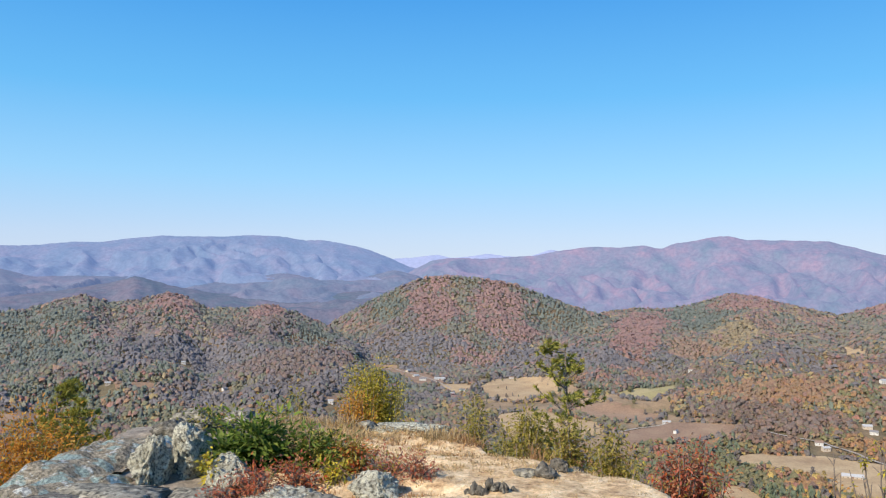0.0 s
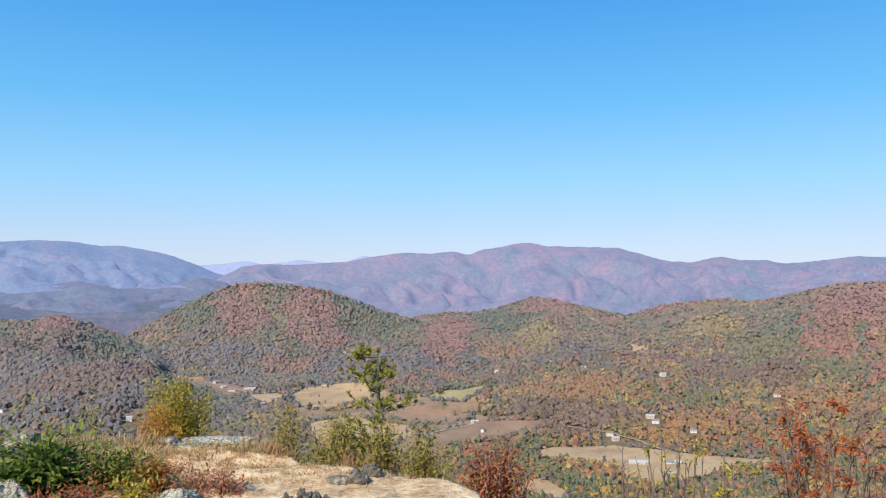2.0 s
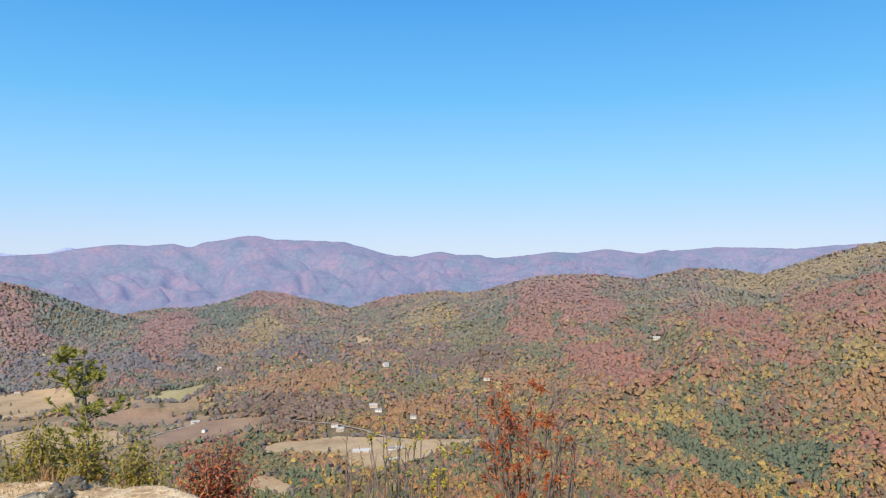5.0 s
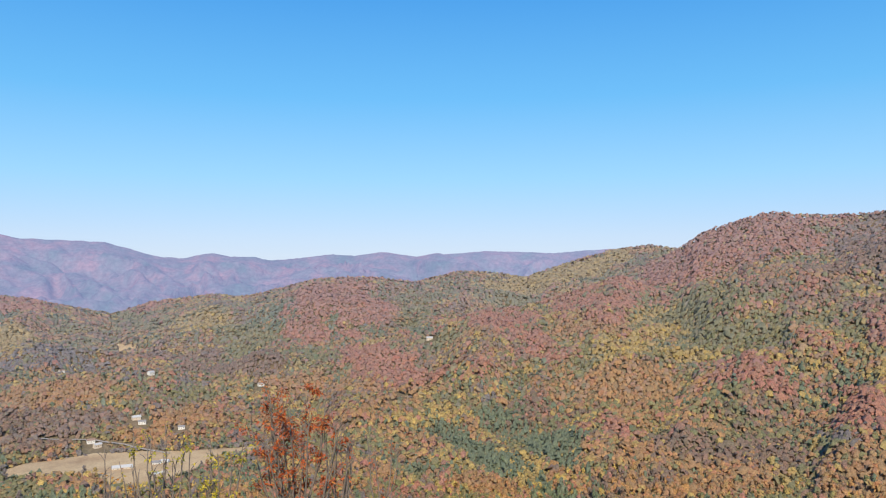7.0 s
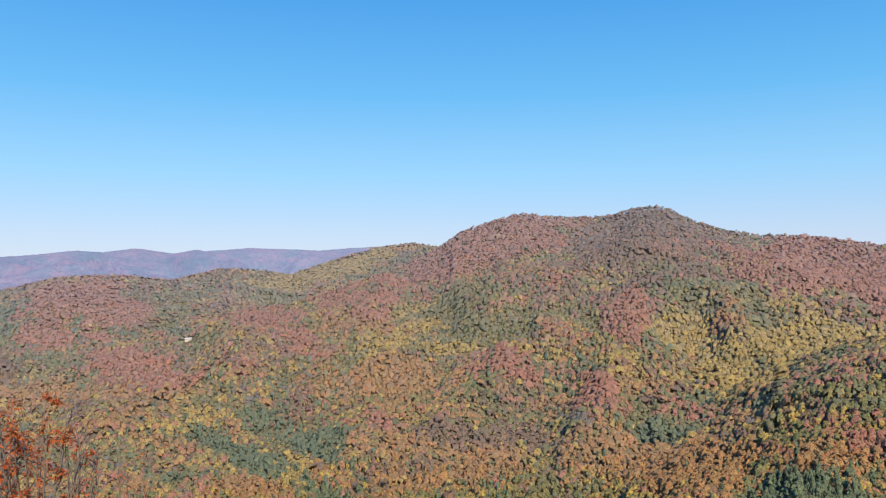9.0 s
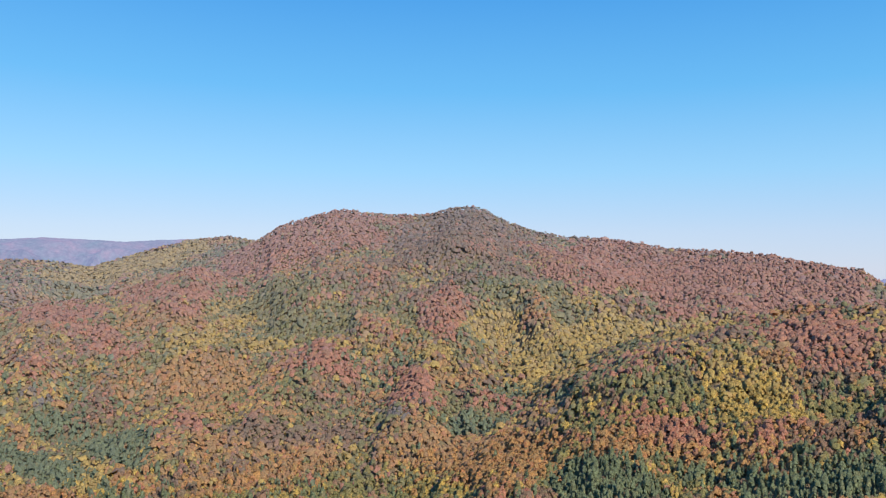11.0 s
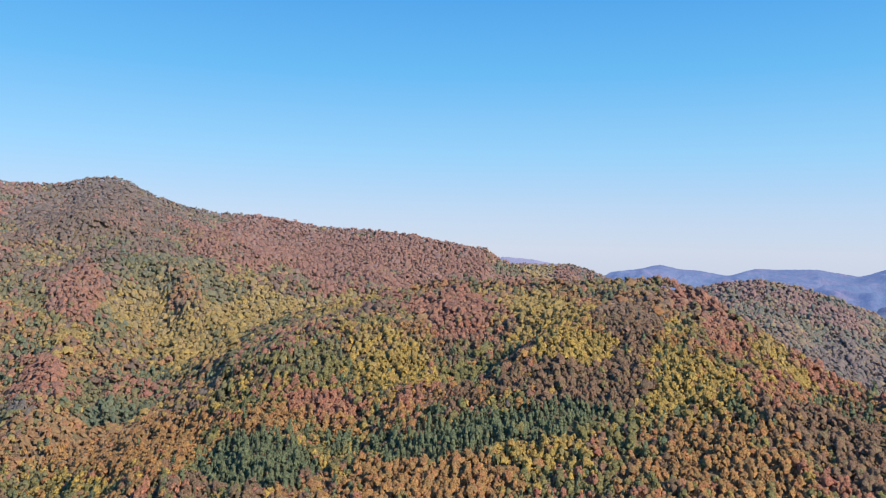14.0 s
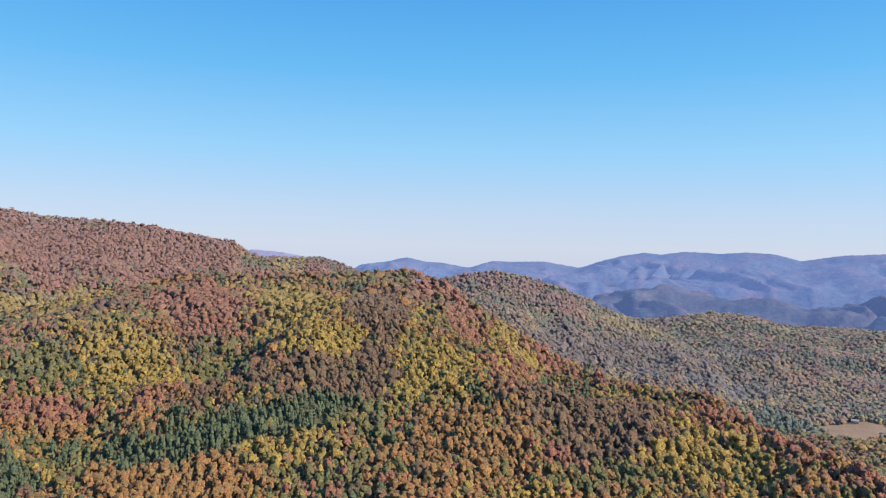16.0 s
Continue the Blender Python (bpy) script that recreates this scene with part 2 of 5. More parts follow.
def spurs(x, y):
    total = np.zeros(np.shape(x))
    for wide, line in SPURS:
        pts = [(r * math.sin(radians(b)), r * math.cos(radians(b)), rise) for b, r, rise in line]
        best, lift = np.full(np.shape(x), 1e9), np.zeros(np.shape(x))
        for (x0, y0, h0), (x1, y1, h1) in zip(pts, pts[1:]):
            t = np.clip(((x - x0) * (x1 - x0) + (y - y0) * (y1 - y0)) / ((x1 - x0) ** 2 + (y1 - y0) ** 2), 0, 1)
            d = np.hypot(x - x0 - t * (x1 - x0), y - y0 - t * (y1 - y0))
            lift = np.where(d < best, h0 + (h1 - h0) * t, lift)
            best = np.minimum(d, best)
        total = total + lift * np.exp(-(np.hypot(best, 12) - 12) / wide)
    return total


def own_slope(x, y, r):
    """The lookout's own hillside."""
    return -3.0 - 0.32 * np.clip(r - 8, 0, 12) - 0.62 * np.maximum(r - 20, 0) + 6 * fbm(x / 40, y / 40, 9, 3) * np.clip((r - 20) / 60, 0, 1)


def ground_height(bearing, r):
    """Height of the land at a bearing and distance from the lookout."""
    x, y = r * np.sin(np.radians(bearing)), r * np.cos(np.radians(bearing))
    floor = FLOOR + 5 * fbm(x / 260, y / 260, 3, 3) - 70 * np.clip((r - 3100) / 150, 0, 1)
    k = 7.0
    levels = [floor] + [hill(n, l, bearing, r, i) for i, (n, l) in enumerate(NEAR_LINES.items())]
    top = np.maximum.reduce(levels)
    z = top + k * np.log(sum(np.exp(np.clip((h - top) / k, -40, 0)) for h in levels)) - k * 0.2 + spurs(x, y)
    return np.maximum(z, own_slope(x, y, r))


def ground_at(x, y):
    x, y = np.asarray(x, float), np.asarray(y, float)
    return ground_height(np.degrees(np.arctan2(x, y)), np.hypot(x, y))

# stands of one kind of tree: kind, centre, half lengths, turn, how pure
STANDS = [
    ("red", 1027, -179, 113, 54, 177, 1.6),
    ("red", 859, -488, 100, 36, 164, 1.6),
    ("red", 955, -478, 44, 30, 146, 1.4),
    ("red", 768, -542, 36, 19, 167, 1.4),
    ("yellow", 880, -93, 96, 45, -169, 1.3),
    ("yellow", 887, -286, 171, 45, 164, 1.3),
    ("yellow", 785, -293, 47, 21, 133, 1.2),
    ("yellow", 975, -269, 88, 19, 165, 1.1),
    ("yellow", 698, -365, 68, 56, 84, 1.0),
    ("yellow", 771, -492, 87, 29, 151, 1.1),
    ("yellow", 1104, -934, 97, 38, 166, 1.3),
    ("yellow", 1421, 98, 169, 74, -167, 1.3),
    ("yellow", 1188, -46, 69, 41, 65, 1.3),
    ("orange", 587, -348, 73, 51, 75, 1.0),
]
STANDS += [
    ("russet", 584, -460, 84, 68, 81, 1.3),
    ("red", 550, -423, 42, 31, 100, 0.9),
    ("yellow", 504, -518, 78, 47, 55, 0.7),
    ("green", 509, -420, 71, 16, 65, 0.5),
    ("green", 474, -551, 48, 35, 139, 0.4),
    ("green", 574, -581, 62, 22, -177, 0.4),
    ("pine", 683, -150, 84, 25, 89, 1.5),
    ("pine", 683, -212, 35, 19, 76, 1.5),
    ("pine", 708, 45, 64, 34, -137, 1.6),
    ("pine", 701, -69, 36, 16, -140, 1.2),
    ("orange", 657, -56, 39, 23, 45, 1.2),
    ("orange", 641, -122, 63, 31, 67, 1.1),
    ("yellow", 637, -203, 42, 18, 63, 0.8),
    ("orange", 800, 28, 69, 34, 50, 1.0),
]
STANDS += [
    ("red", 825, 9, 38, 24, -145, 1.0),
    ("green", 903, -11, 75, 42, 66, 0.4),
    ("green", 889, -192, 61, 36, 178, 0.4),
    ("green", 723, -179, 40, 19, 74, 0.5),
    ("russet", 849, -352, 129, 32, 157, 1.2),
    ("russet", 724, -259, 66, 37, 103, 1.3),
    ("yellow", 1382, -1199, 112, 47, 85, 1.2),
    ("russet", 1179, -1082, 278, 150, 104, 1.0),
    ("red", 1484, -1019, 136, 69, -144, 1.2),
    ("bare", 1193, -1297, 337, 147, 110, 1.3),
    ("bare", 1011, -997, 140, 76, 100, 1.2),
    ("green", 1386, -996, 114, 68, -168, 0.4),
    ("pine", 831, -1027, 73, 39, 123, 1.2),
    ("green", 1505, -1640, 232, 143, 113, 0.4),
]
STANDS += [
    ("red", 1968, 64, 249, 203, 56, 1.5),
    ("red", 1879, -245, 244, 119, 49, 1.5),
    ("green", 1692, 11, 166, 95, 122, 0.5),
    ("green", 1796, -453, 152, 47, 140, 0.5),
    ("yellow", 1875, -537, 218, 40, 154, 1.2),
    ("red", 1940, -631, 78, 49, 145, 1.3),
    ("red", 1675, -181, 135, 50, 126, 1.1),
    ("green", 561, -317, 42, 20, 77, 0.3),
    # the next two bare stands are put in for grey rock outcrops
    ("bare", 1871, 96, 122, 33, 174, 1.8),
    ("bare", 1941, -259, 45, 33, -145, 1.8),
    ("bare", 1874, 450, 133, 46, 175, 1.2),
    ("bare", 1582, 258, 82, 52, 168, 1.2),
    ("red", 1960, 889, 201, 133, 69, 1.4),
    ("russet", 1938, 528, 328, 165, -158, 1.4),
]
STANDS += [
    ("red", 1953, 530, 271, 124, -156, 0.9),
    ("red", 1843, 31, 255, 220, 79, 1.5),
    ("red", 1446, 410, 120, 52, -166, 1.3),
    ("red", 1718, 1044, 275, 111, -159, 1.3),
    ("red", 1434, 966, 104, 52, -160, 1.2),
    ("yellow", 1258, 375, 40, 35, -138, 1.4),
    ("yellow", 1448, 327, 83, 37, 158, 1.2),
    ("yellow", 1295, 712, 67, 28, 107, 1.3),
    ("yellow", 1422, 183, 67, 48, 169, 1.0),
    ("green", 1421, 760, 161, 106, 58, 0.5),
    ("green", 1366, 503, 117, 90, 48, 0.5),
    ("green", 1640, 518, 137, 116, 66, 0.4),
    ("green", 1618, 288, 125, 94, 155, 0.4),
    ("green", 1105, 544, 78, 45, -145, 0.4),
]
STANDS += [
    ("yellow", 1262, 185, 159, 46, -161, 1.1),
    ("red", 1137, 373, 96, 42, -144, 1.0),
    ("red", 1126, 222, 51, 34, -136, 1.0),
    ("yellow", 1493, 65, 123, 33, 117, 1.1),
    ("green", 1528, 112, 122, 33, 106, 0.3),
    ("pine", 1049, 262, 55, 32, 106, 1.5),
    ("orange", 895, 211, 157, 54, -141, 1.2),
    ("orange", 846, 495, 91, 78, 79, 0.8),
    ("bare", 1059, 387, 78, 16, -140, 1.4),
    ("bare", 1098, 334, 57, 16, 177, 1.2),
    ("russet", 979, 472, 102, 60, 107, 0.7),
    ("green", 835, 368, 66, 42, 94, 0.4),
    ("green", 949, 35, 91, 49, -139, 0.4),
    ("orange", 1147, 750, 84, 43, 118, 0.9),
]
STANDS += [
    ("red", 815, -12, 37, 31, -138, 1.0),
    ("green", 873, 75, 62, 22, -144, 0.4),
    ("yellow", 1252, 862, 108, 50, -144, 0.8),
    ("red", 1324, 1793, 213, 84, 58, 1.4),
    ("red", 1098, 1650, 64, 34, 67, 1.4),
    ("red", 1327, 1660, 162, 42, 48, 1.2),
    ("red", 1315, 1229, 240, 85, 63, 1.5),
    ("red", 1207, 992, 115, 31, 60, 1.4),
    ("red", 1465, 1118, 96, 57, 57, 1.1),
    ("red", 1072, 1379, 125, 44, 70, 1.4),
    ("red", 1020, 1194, 183, 50, 62, 1.4),
    ("pine", 1127, 1850, 259, 75, 69, 1.1),
    ("pine", 1172, 1653, 121, 20, 55, 1.2),
    ("green", 1015, 1831, 177, 72, 74, 0.5),
]
STANDS += [
    ("green", 1471, 1651, 207, 73, 50, 0.5),
    ("green", 1795, 1701, 226, 149, -149, 0.5),
    ("yellow", 1983, 1651, 183, 163, 172, 1.3),
    ("yellow", 2121, 1519, 135, 107, -140, 1.3),
    ("red", 2048, 1035, 89, 35, 126, 1.0),
    ("red", 1900, 1106, 247, 70, 50, 1.0),
    ("green", 1578, 889, 234, 127, -137, 0.5),
    ("pine", 777, 726, 206, 32, 66, 1.6),
    ("pine", 839, 660, 130, 29, 56, 1.6),
    ("pine", 914, 797, 122, 33, 80, 1.3),
    ("yellow", 758, 650, 86, 27, -138, 0.9),
    ("orange", 684, 659, 61, 46, 80, 1.0),
    ("yellow", 860, 938, 68, 35, 151, 0.9),
    ("yellow", 1441, 881, 146, 70, -153, 0.9),
]
STANDS += [
    ("green", 874, 992, 108, 32, 156, 0.5),
    ("bare", 973, 936, 62, 31, 167, 1.0),
    ("green", 1178, 818, 120, 52, 177, 0.4),
    ("red", 1230, 614, 123, 59, 51, 0.6),
    ("orange", 1114, 728, 117, 67, 102, 0.8),
    ("green", 1107, 950, 72, 53, 110, 0.3),
    ("orange", 874, 1252, 139, 56, 104, 0.8),
    ("red", -332, 2460, 157, 82, 98, 1.6),
    ("red", -131, 2482, 168, 79, 97, 1.6),
    ("red", -43, 2310, 77, 46, 61, 1.4),
    ("pine", 55, 2541, 120, 91, 136, 1.2),
    ("pine", -474, 2479, 147, 58, 113, 1.2),
    ("red", -167, 2127, 106, 45, -176, 1.3),
    ("bare", -347, 2136, 199, 123, 173, 1.2),
]
STANDS += [
    ("bare", 41, 2006, 303, 102, 118, 1.2),
    ("green", -149, 2267, 132, 58, -170, 0.4),
    ("red", 352, 2595, 385, 83, 76, 1.6),
    ("red", 263, 2156, 217, 65, 84, 1.4),
    ("pine", 531, 2669, 333, 122, 87, 1.1),
    ("orange", 414, 2113, 121, 79, 94, 1.4),
    ("yellow", 552, 2212, 252, 89, 77, 1.0),
    ("red", 689, 2759, 135, 119, 108, 1.3),
    ("red", 1212, 1807, 229, 84, 64, 1.5),
    ("red", 1264, 1681, 159, 59, 49, 1.4),
    ("red", 1074, 1696, 60, 39, 83, 1.3),
    ("yellow", 1013, 2045, 172, 85, 77, 1.0),
    ("green", 1029, 2457, 400, 86, 77, 0.5),
    ("red", 1094, 2680, 115, 47, 90, 1.1),
]
STANDS += [
    ("orange", 438, 1484, 138, 78, 127, 1.4),
    ("russet", 366, 1348, 126, 86, 136, 1.3),
    ("green", 557, 1388, 82, 60, 51, 0.5),
    ("red", 1034, 1328, 111, 50, 59, 1.3),
    ("bare", 541, 1874, 137, 123, 46, 1.1),
    ("bare", 261, 1904, 151, 90, 54, 1.2),
    ("green", 989, 1809, 176, 102, 89, 0.4),
    ("russet", 863, 1663, 234, 102, 87, 1.0),
    ("orange", 569, 1239, 79, 61, -139, 1.0),
    ("green", 808, 1367, 92, 78, 154, 0.4),
    ("yellow", 811, 1276, 78, 49, 163, 0.7),
    ("pine", -1185, 1705, 278, 117, 141, 1.3),
    ("red", -1027, 2075, 117, 60, 120, 1.3),
    ("red", -1098, 1726, 104, 51, 144, 1.0),
]
STANDS += [
    ("russet", -726, 1933, 159, 104, 91, 1.2),
    ("red", -773, 2170, 124, 62, 104, 1.0),
    ("bare", -835, 1693, 239, 121, -145, 1.3),
    ("pine", -630, 2089, 186, 62, 84, 1.0),
    ("russet", -541, 1590, 131, 117, 171, 1.4),
    ("bare", -340, 1469, 243, 98, 69, 1.3),
    ("pine", -834, 1351, 135, 45, -166, 0.8),
    ("green", -917, 1324, 63, 51, 148, 0.4),
    ("bare", -586, 1411, 177, 92, 162, 1.0),
    ("pine", -1259, 1904, 153, 46, 148, 0.9),
    ("russet", -1008, 1822, 169, 75, 122, 1.0),
]

# open land in the valley: kind, outline
FIELDS = [
    ("pasture", [(-139, 1734), (-145, 1915), (-29, 1955), (63, 1784), (94, 1657), (159, 1602), (302, 1627), (247, 1495), (242, 1409), (332, 1329), (327, 1258), (241, 1191), (118, 1114), (41, 1154), (-69, 1193), (-106, 1396)]),
    ("hay_field", [(270, 1138), (312, 1174), (407, 1171), (510, 1086), (634, 1031), (617, 1000), (521, 1014), (460, 961), (380, 941), (352, 968), (357, 1019), (326, 1061), (267, 1088)]),
    ("hay_field", [(-110, 1902), (-28, 1940), (45, 1809), (61, 1704), (35, 1660), (-22, 1540), (-80, 1568), (-120, 1656), (-135, 1775)]),
    ("hay_field", [(-83, 1428), (-0, 1470), (107, 1376), (118, 1285), (42, 1189), (-63, 1253)]),
    ("hay_field", [(-234, 1780), (-158, 1813), (-126, 1735), (-146, 1669), (-209, 1687)]),
    ("hay_field", [(771, 2082), (823, 2222), (813, 2050), (802, 1990), (763, 2026)]),
    ("hay_field", [(217, 987), (249, 989), (265, 912), (254, 879), (196, 919)]),
    ("ploughed_field", [(76, 1538), (119, 1520), (178, 1484), (232, 1436), (211, 1399), (148, 1392), (99, 1401), (72, 1448)]),
    ("ploughed_field", [(134, 1308), (221, 1367), (272, 1343), (320, 1317), (314, 1272), (249, 1230), (171, 1213), (123, 1163)]),
    ("ploughed_field", [(-804, 1395), (-742, 1418), (-717, 1414), (-747, 1375), (-785, 1371)]),
    ("ploughed_field", [(-911, 1198), (-885, 1248), (-862, 1276), (-828, 1196), (-865, 1164)]),
    ("ploughed_field", [(-378, 1322), (-359, 1426), (-338, 1420), (-355, 1329)]),
    ("ploughed_field", [(792, -1069), (781, -1192), (713, -1170), (685, -1046), (726, -1018)]),
    ("ploughed_field", [(-472, 2057), (-382, 2075), (-272, 1956), (-212, 1818), (-274, 1739), (-361, 1962)]),
    ("meadow", [(152, 1593), (207, 1632), (295, 1618), (256, 1554), (213, 1510), (169, 1541)]),
]

# buildings in the valley: kind, place, length, turn
BUILDINGS = [
    ("barn", 397, 1042, 30, 3),
    ("house", 442, 1040, 14, 10),
    ("house", 455, 1040, 12, -20),
    ("barn", 423, 983, 16, 15),
    ("house", 417, 1189, 13, 30),
    ("house", 510, 1255, 14, 0),
    ("house", 630, 1509, 14, 40),
    ("house", 792, 1367, 14, 20),
    ("house", 1191, 1309, 17, 10),
    ("house", -271, 1835, 19, 0),
    ("house", -299, 1907, 17, 35),
    ("barn", -234, 1865, 31, 8),
    ("house", -334, 1997, 16, 60),
    ("house", -164, 1702, 15, 0),
    ("barn", 219, 1357, 16, 12),
    ("house", 349, 1812, 19, 5),
    ("house", -810, 1386, 12, 0),
    ("house", -604, 1449, 12, 40),
    ("house", -359, 1327, 10, 0),
    ("house", 415, 1211, 13, 10),
    ("house", 511, 1282, 16, 15),
    ("house", 220, 1276, 9, 70),
    ("house", -180, 1650, 10, 0),
    ("house", -63, 1929, 14, 0),
    ("house", 777, -1147, 12, 0),
    ("house", 551, 1199, 12, 0),
    ("house", -788, 1657, 11, 0),
    ("house", 544, 1768, 12, 20),
]
ROADS = [
    [(354, 1282), (382, 1253), (423, 1213), (453, 1170), (481, 1083)],
    [(218, 1348), (169, 1334), (128, 1294)],
    [(-468, 2042), (-376, 2046), (-260, 1872), (-189, 1725)],
    [(978, -1384), (932, -1386), (884, -1393)],
]

# ---- materials ----
def material(name):
    m = bpy.data.materials.new(name)
    m.use_nodes = True
    return m, m.node_tree.nodes, m.node_tree.links, m.node_tree.nodes["Principled BSDF"]


def node(nodes, kind, **inputs):
    n = nodes.new(kind)
    for key, value in inputs.items():
        n.inputs[key.replace("_", " ")].default_value = value
    return n


def ramp(nodes, stops):
    n = nodes.new("ShaderNodeValToRGB")
    el = n.color_ramp.elements
    while len(el) < len(stops):
        el.new(0.5)
    for e, (p, c) in zip(el, stops):
        e.position, e.color = p, (*c, 1)
    return n


def mix(nodes, links, kind, factor, a, b):
    n = nodes.new("ShaderNodeMix")
    n.data_type, n.blend_type = "RGBA", kind
    for socket, v in ((n.inputs[0], factor), (n.inputs[6], a), (n.inputs[7], b)):
        if isinstance(v, bpy.types.NodeSocket):
            links.new(v, socket)
        elif isinstance(v, tuple):
            socket.default_value = (*v, 1)
        else:
            socket.default_value = v
    return n.outputs[2]


def bump(nodes, links, height, bsdf, strength, distance):
    n = nodes.new("ShaderNodeBump")
    n.inputs["Strength"].default_value, n.inputs["Distance"].default_value = strength, distance
    links.new(height, n.inputs["Height"])
    links.new(n.outputs[0], bsdf.inputs["Normal"])


def object_place(nodes):
    return nodes.new("ShaderNodeTexCoord").outputs["Object"]


def noise_tex(nodes, links, scale, detail=4.0, rough=0.55, place=None):
    n = node(nodes, "ShaderNodeTexNoise", Scale=scale, Detail=detail, Roughness=rough)
    links.new(place or object_place(nodes), n.inputs["Vector"])
    return n.outputs["Fac"]


def foliage(name, tones, grain=0.5, depth=0.8, mottle=0.5):
    """Leaves of one kind: a tone for each crown, mottled by clumps."""
    m, ns, ln, b = material(name)
    pick = ns.new("ShaderNodeNewGeometry").outputs["Random Per Island"]
    n = len(tones) - 1
    base = ramp(ns, [(i / n, c) for i, c in enumerate(tones)])
    ln.new(pick, base.inputs[0])
    g = noise_tex(ns, ln, grain, 3.0, 0.65)
    shade = ramp(ns, [(0.32, (1 - mottle,) * 3), (0.66, (1 + 0.8 * mottle,) * 3)])
    ln.new(g, shade.inputs[0])
    tone = mix(ns, ln, "MULTIPLY", 1.0, base.outputs[0], shade.outputs[0])
    ln.new(tone, b.inputs["Base Color"])
    b.inputs["Roughness"].default_value = 0.85
    # thin leaves let part of the sun through
    thin, both = ns.new("ShaderNodeBsdfTranslucent"), ns.new("ShaderNodeAddShader")
    ln.new(mix(ns, ln, "MULTIPLY", 1.0, tone, (0.54, 0.54, 0.54)), thin.inputs["Color"])
    ln.new(b.outputs[0], both.inputs[0])
    ln.new(thin.outputs[0], both.inputs[1])
    ln.new(both.outputs[0], ns["Material Output"].inputs["Surface"])
    b.inputs["Specular IOR Level"].default_value = 0.15
    # leaves face the sky more than the crown's outline does
    n = ns.new("ShaderNodeBump")
    n.inputs["Strength"].default_value, n.inputs["Distance"].default_value = 1.0, depth
    ln.new(g, n.inputs["Height"])
    lift = ns.new("ShaderNodeVectorMath")
    lift.operation = "ADD"
    ln.new(n.outputs[0], lift.inputs[0])
    lift.inputs[1].default_value = (0, 0, 1.4)
    unit = ns.new("ShaderNodeVectorMath")
    unit.operation = "NORMALIZE"
    ln.new(lift.outputs[0], unit.inputs[0])
    ln.new(unit.outputs[0], b.inputs["Normal"])
    return m


SPECIES = {
    "pine": [(0.115, 0.145, 0.065), (0.145, 0.170, 0.074), (0.10, 0.125, 0.058), (0.165, 0.165, 0.068)],
    "green": [(0.176, 0.166, 0.045), (0.231, 0.198, 0.055), (0.138, 0.139, 0.045), (0.264, 0.193, 0.060), (0.121, 0.128, 0.045), (0.209, 0.161, 0.055)],
    "yellow": [(0.396, 0.268, 0.055), (0.484, 0.321, 0.060), (0.297, 0.214, 0.055), (0.396, 0.235, 0.055), (0.220, 0.177, 0.050), (0.440, 0.289, 0.060)],
    "orange": [(0.363, 0.187, 0.055), (0.418, 0.214, 0.060), (0.275, 0.161, 0.055), (0.319, 0.203, 0.065), (0.385, 0.150, 0.055), (0.242, 0.155, 0.055)],
    "red": [(0.363, 0.148, 0.080), (0.407, 0.177, 0.090), (0.275, 0.123, 0.068), (0.330, 0.177, 0.085), (0.385, 0.134, 0.075), (0.242, 0.134, 0.068)],
    "russet": [(0.22, 0.125, 0.066), (0.26, 0.15, 0.075), (0.17, 0.105, 0.060), (0.18, 0.14, 0.060), (0.25, 0.12, 0.070), (0.13, 0.105, 0.052)],
    "bare": [(0.175, 0.14, 0.105), (0.21, 0.165, 0.125), (0.14, 0.115, 0.088), (0.19, 0.135, 0.105), (0.12, 0.11, 0.075)],
}


# distance haze is painted into leaf colours by blending towards the air's blue-grey
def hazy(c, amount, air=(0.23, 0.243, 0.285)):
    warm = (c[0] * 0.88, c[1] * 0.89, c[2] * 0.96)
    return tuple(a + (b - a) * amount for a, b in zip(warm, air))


def close(tones, pull=0.22):
    """Crowns of one kind keep near to their common tone."""
    mean = [sum(c[i] for c in tones) / len(tones) for i in range(3)]
    return [tuple(v + (m - v) * pull for v, m in zip(c, mean)) for c in tones]


LEAVES = {}
# share of painted haze grows from band to band
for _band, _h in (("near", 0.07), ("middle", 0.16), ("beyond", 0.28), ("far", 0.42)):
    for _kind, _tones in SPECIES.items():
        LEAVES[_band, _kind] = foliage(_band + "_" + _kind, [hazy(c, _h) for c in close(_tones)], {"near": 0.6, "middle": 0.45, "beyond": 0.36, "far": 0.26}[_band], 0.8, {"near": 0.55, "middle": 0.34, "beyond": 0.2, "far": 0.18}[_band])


def ground_material():
    m, ns, ln, b = material("woodland_ground")
    place = object_place(ns)
    big = noise_tex(ns, ln, 0.012, 5, 0.6, place)
    fine = noise_tex(ns, ln, 0.12, 5, 0.7, place)
    a = ramp(ns, [(0.3, (0.12, 0.11, 0.06)), (0.5, (0.19, 0.14, 0.08)), (0.7, (0.25, 0.165, 0.10))])
    ln.new(big, a.inputs[0])
    s = ramp(ns, [(0.3, (0.5, 0.5, 0.5)), (0.7, (1.3, 1.3, 1.3))])
    ln.new(fine, s.inputs[0])
    ln.new(mix(ns, ln, "MULTIPLY", 1.0, a.outputs[0], s.outputs[0]), b.inputs["Base Color"])
    b.inputs["Roughness"].default_value = 0.95
    bump(ns, ln, fine, b, 0.8, 3.0)
    return m


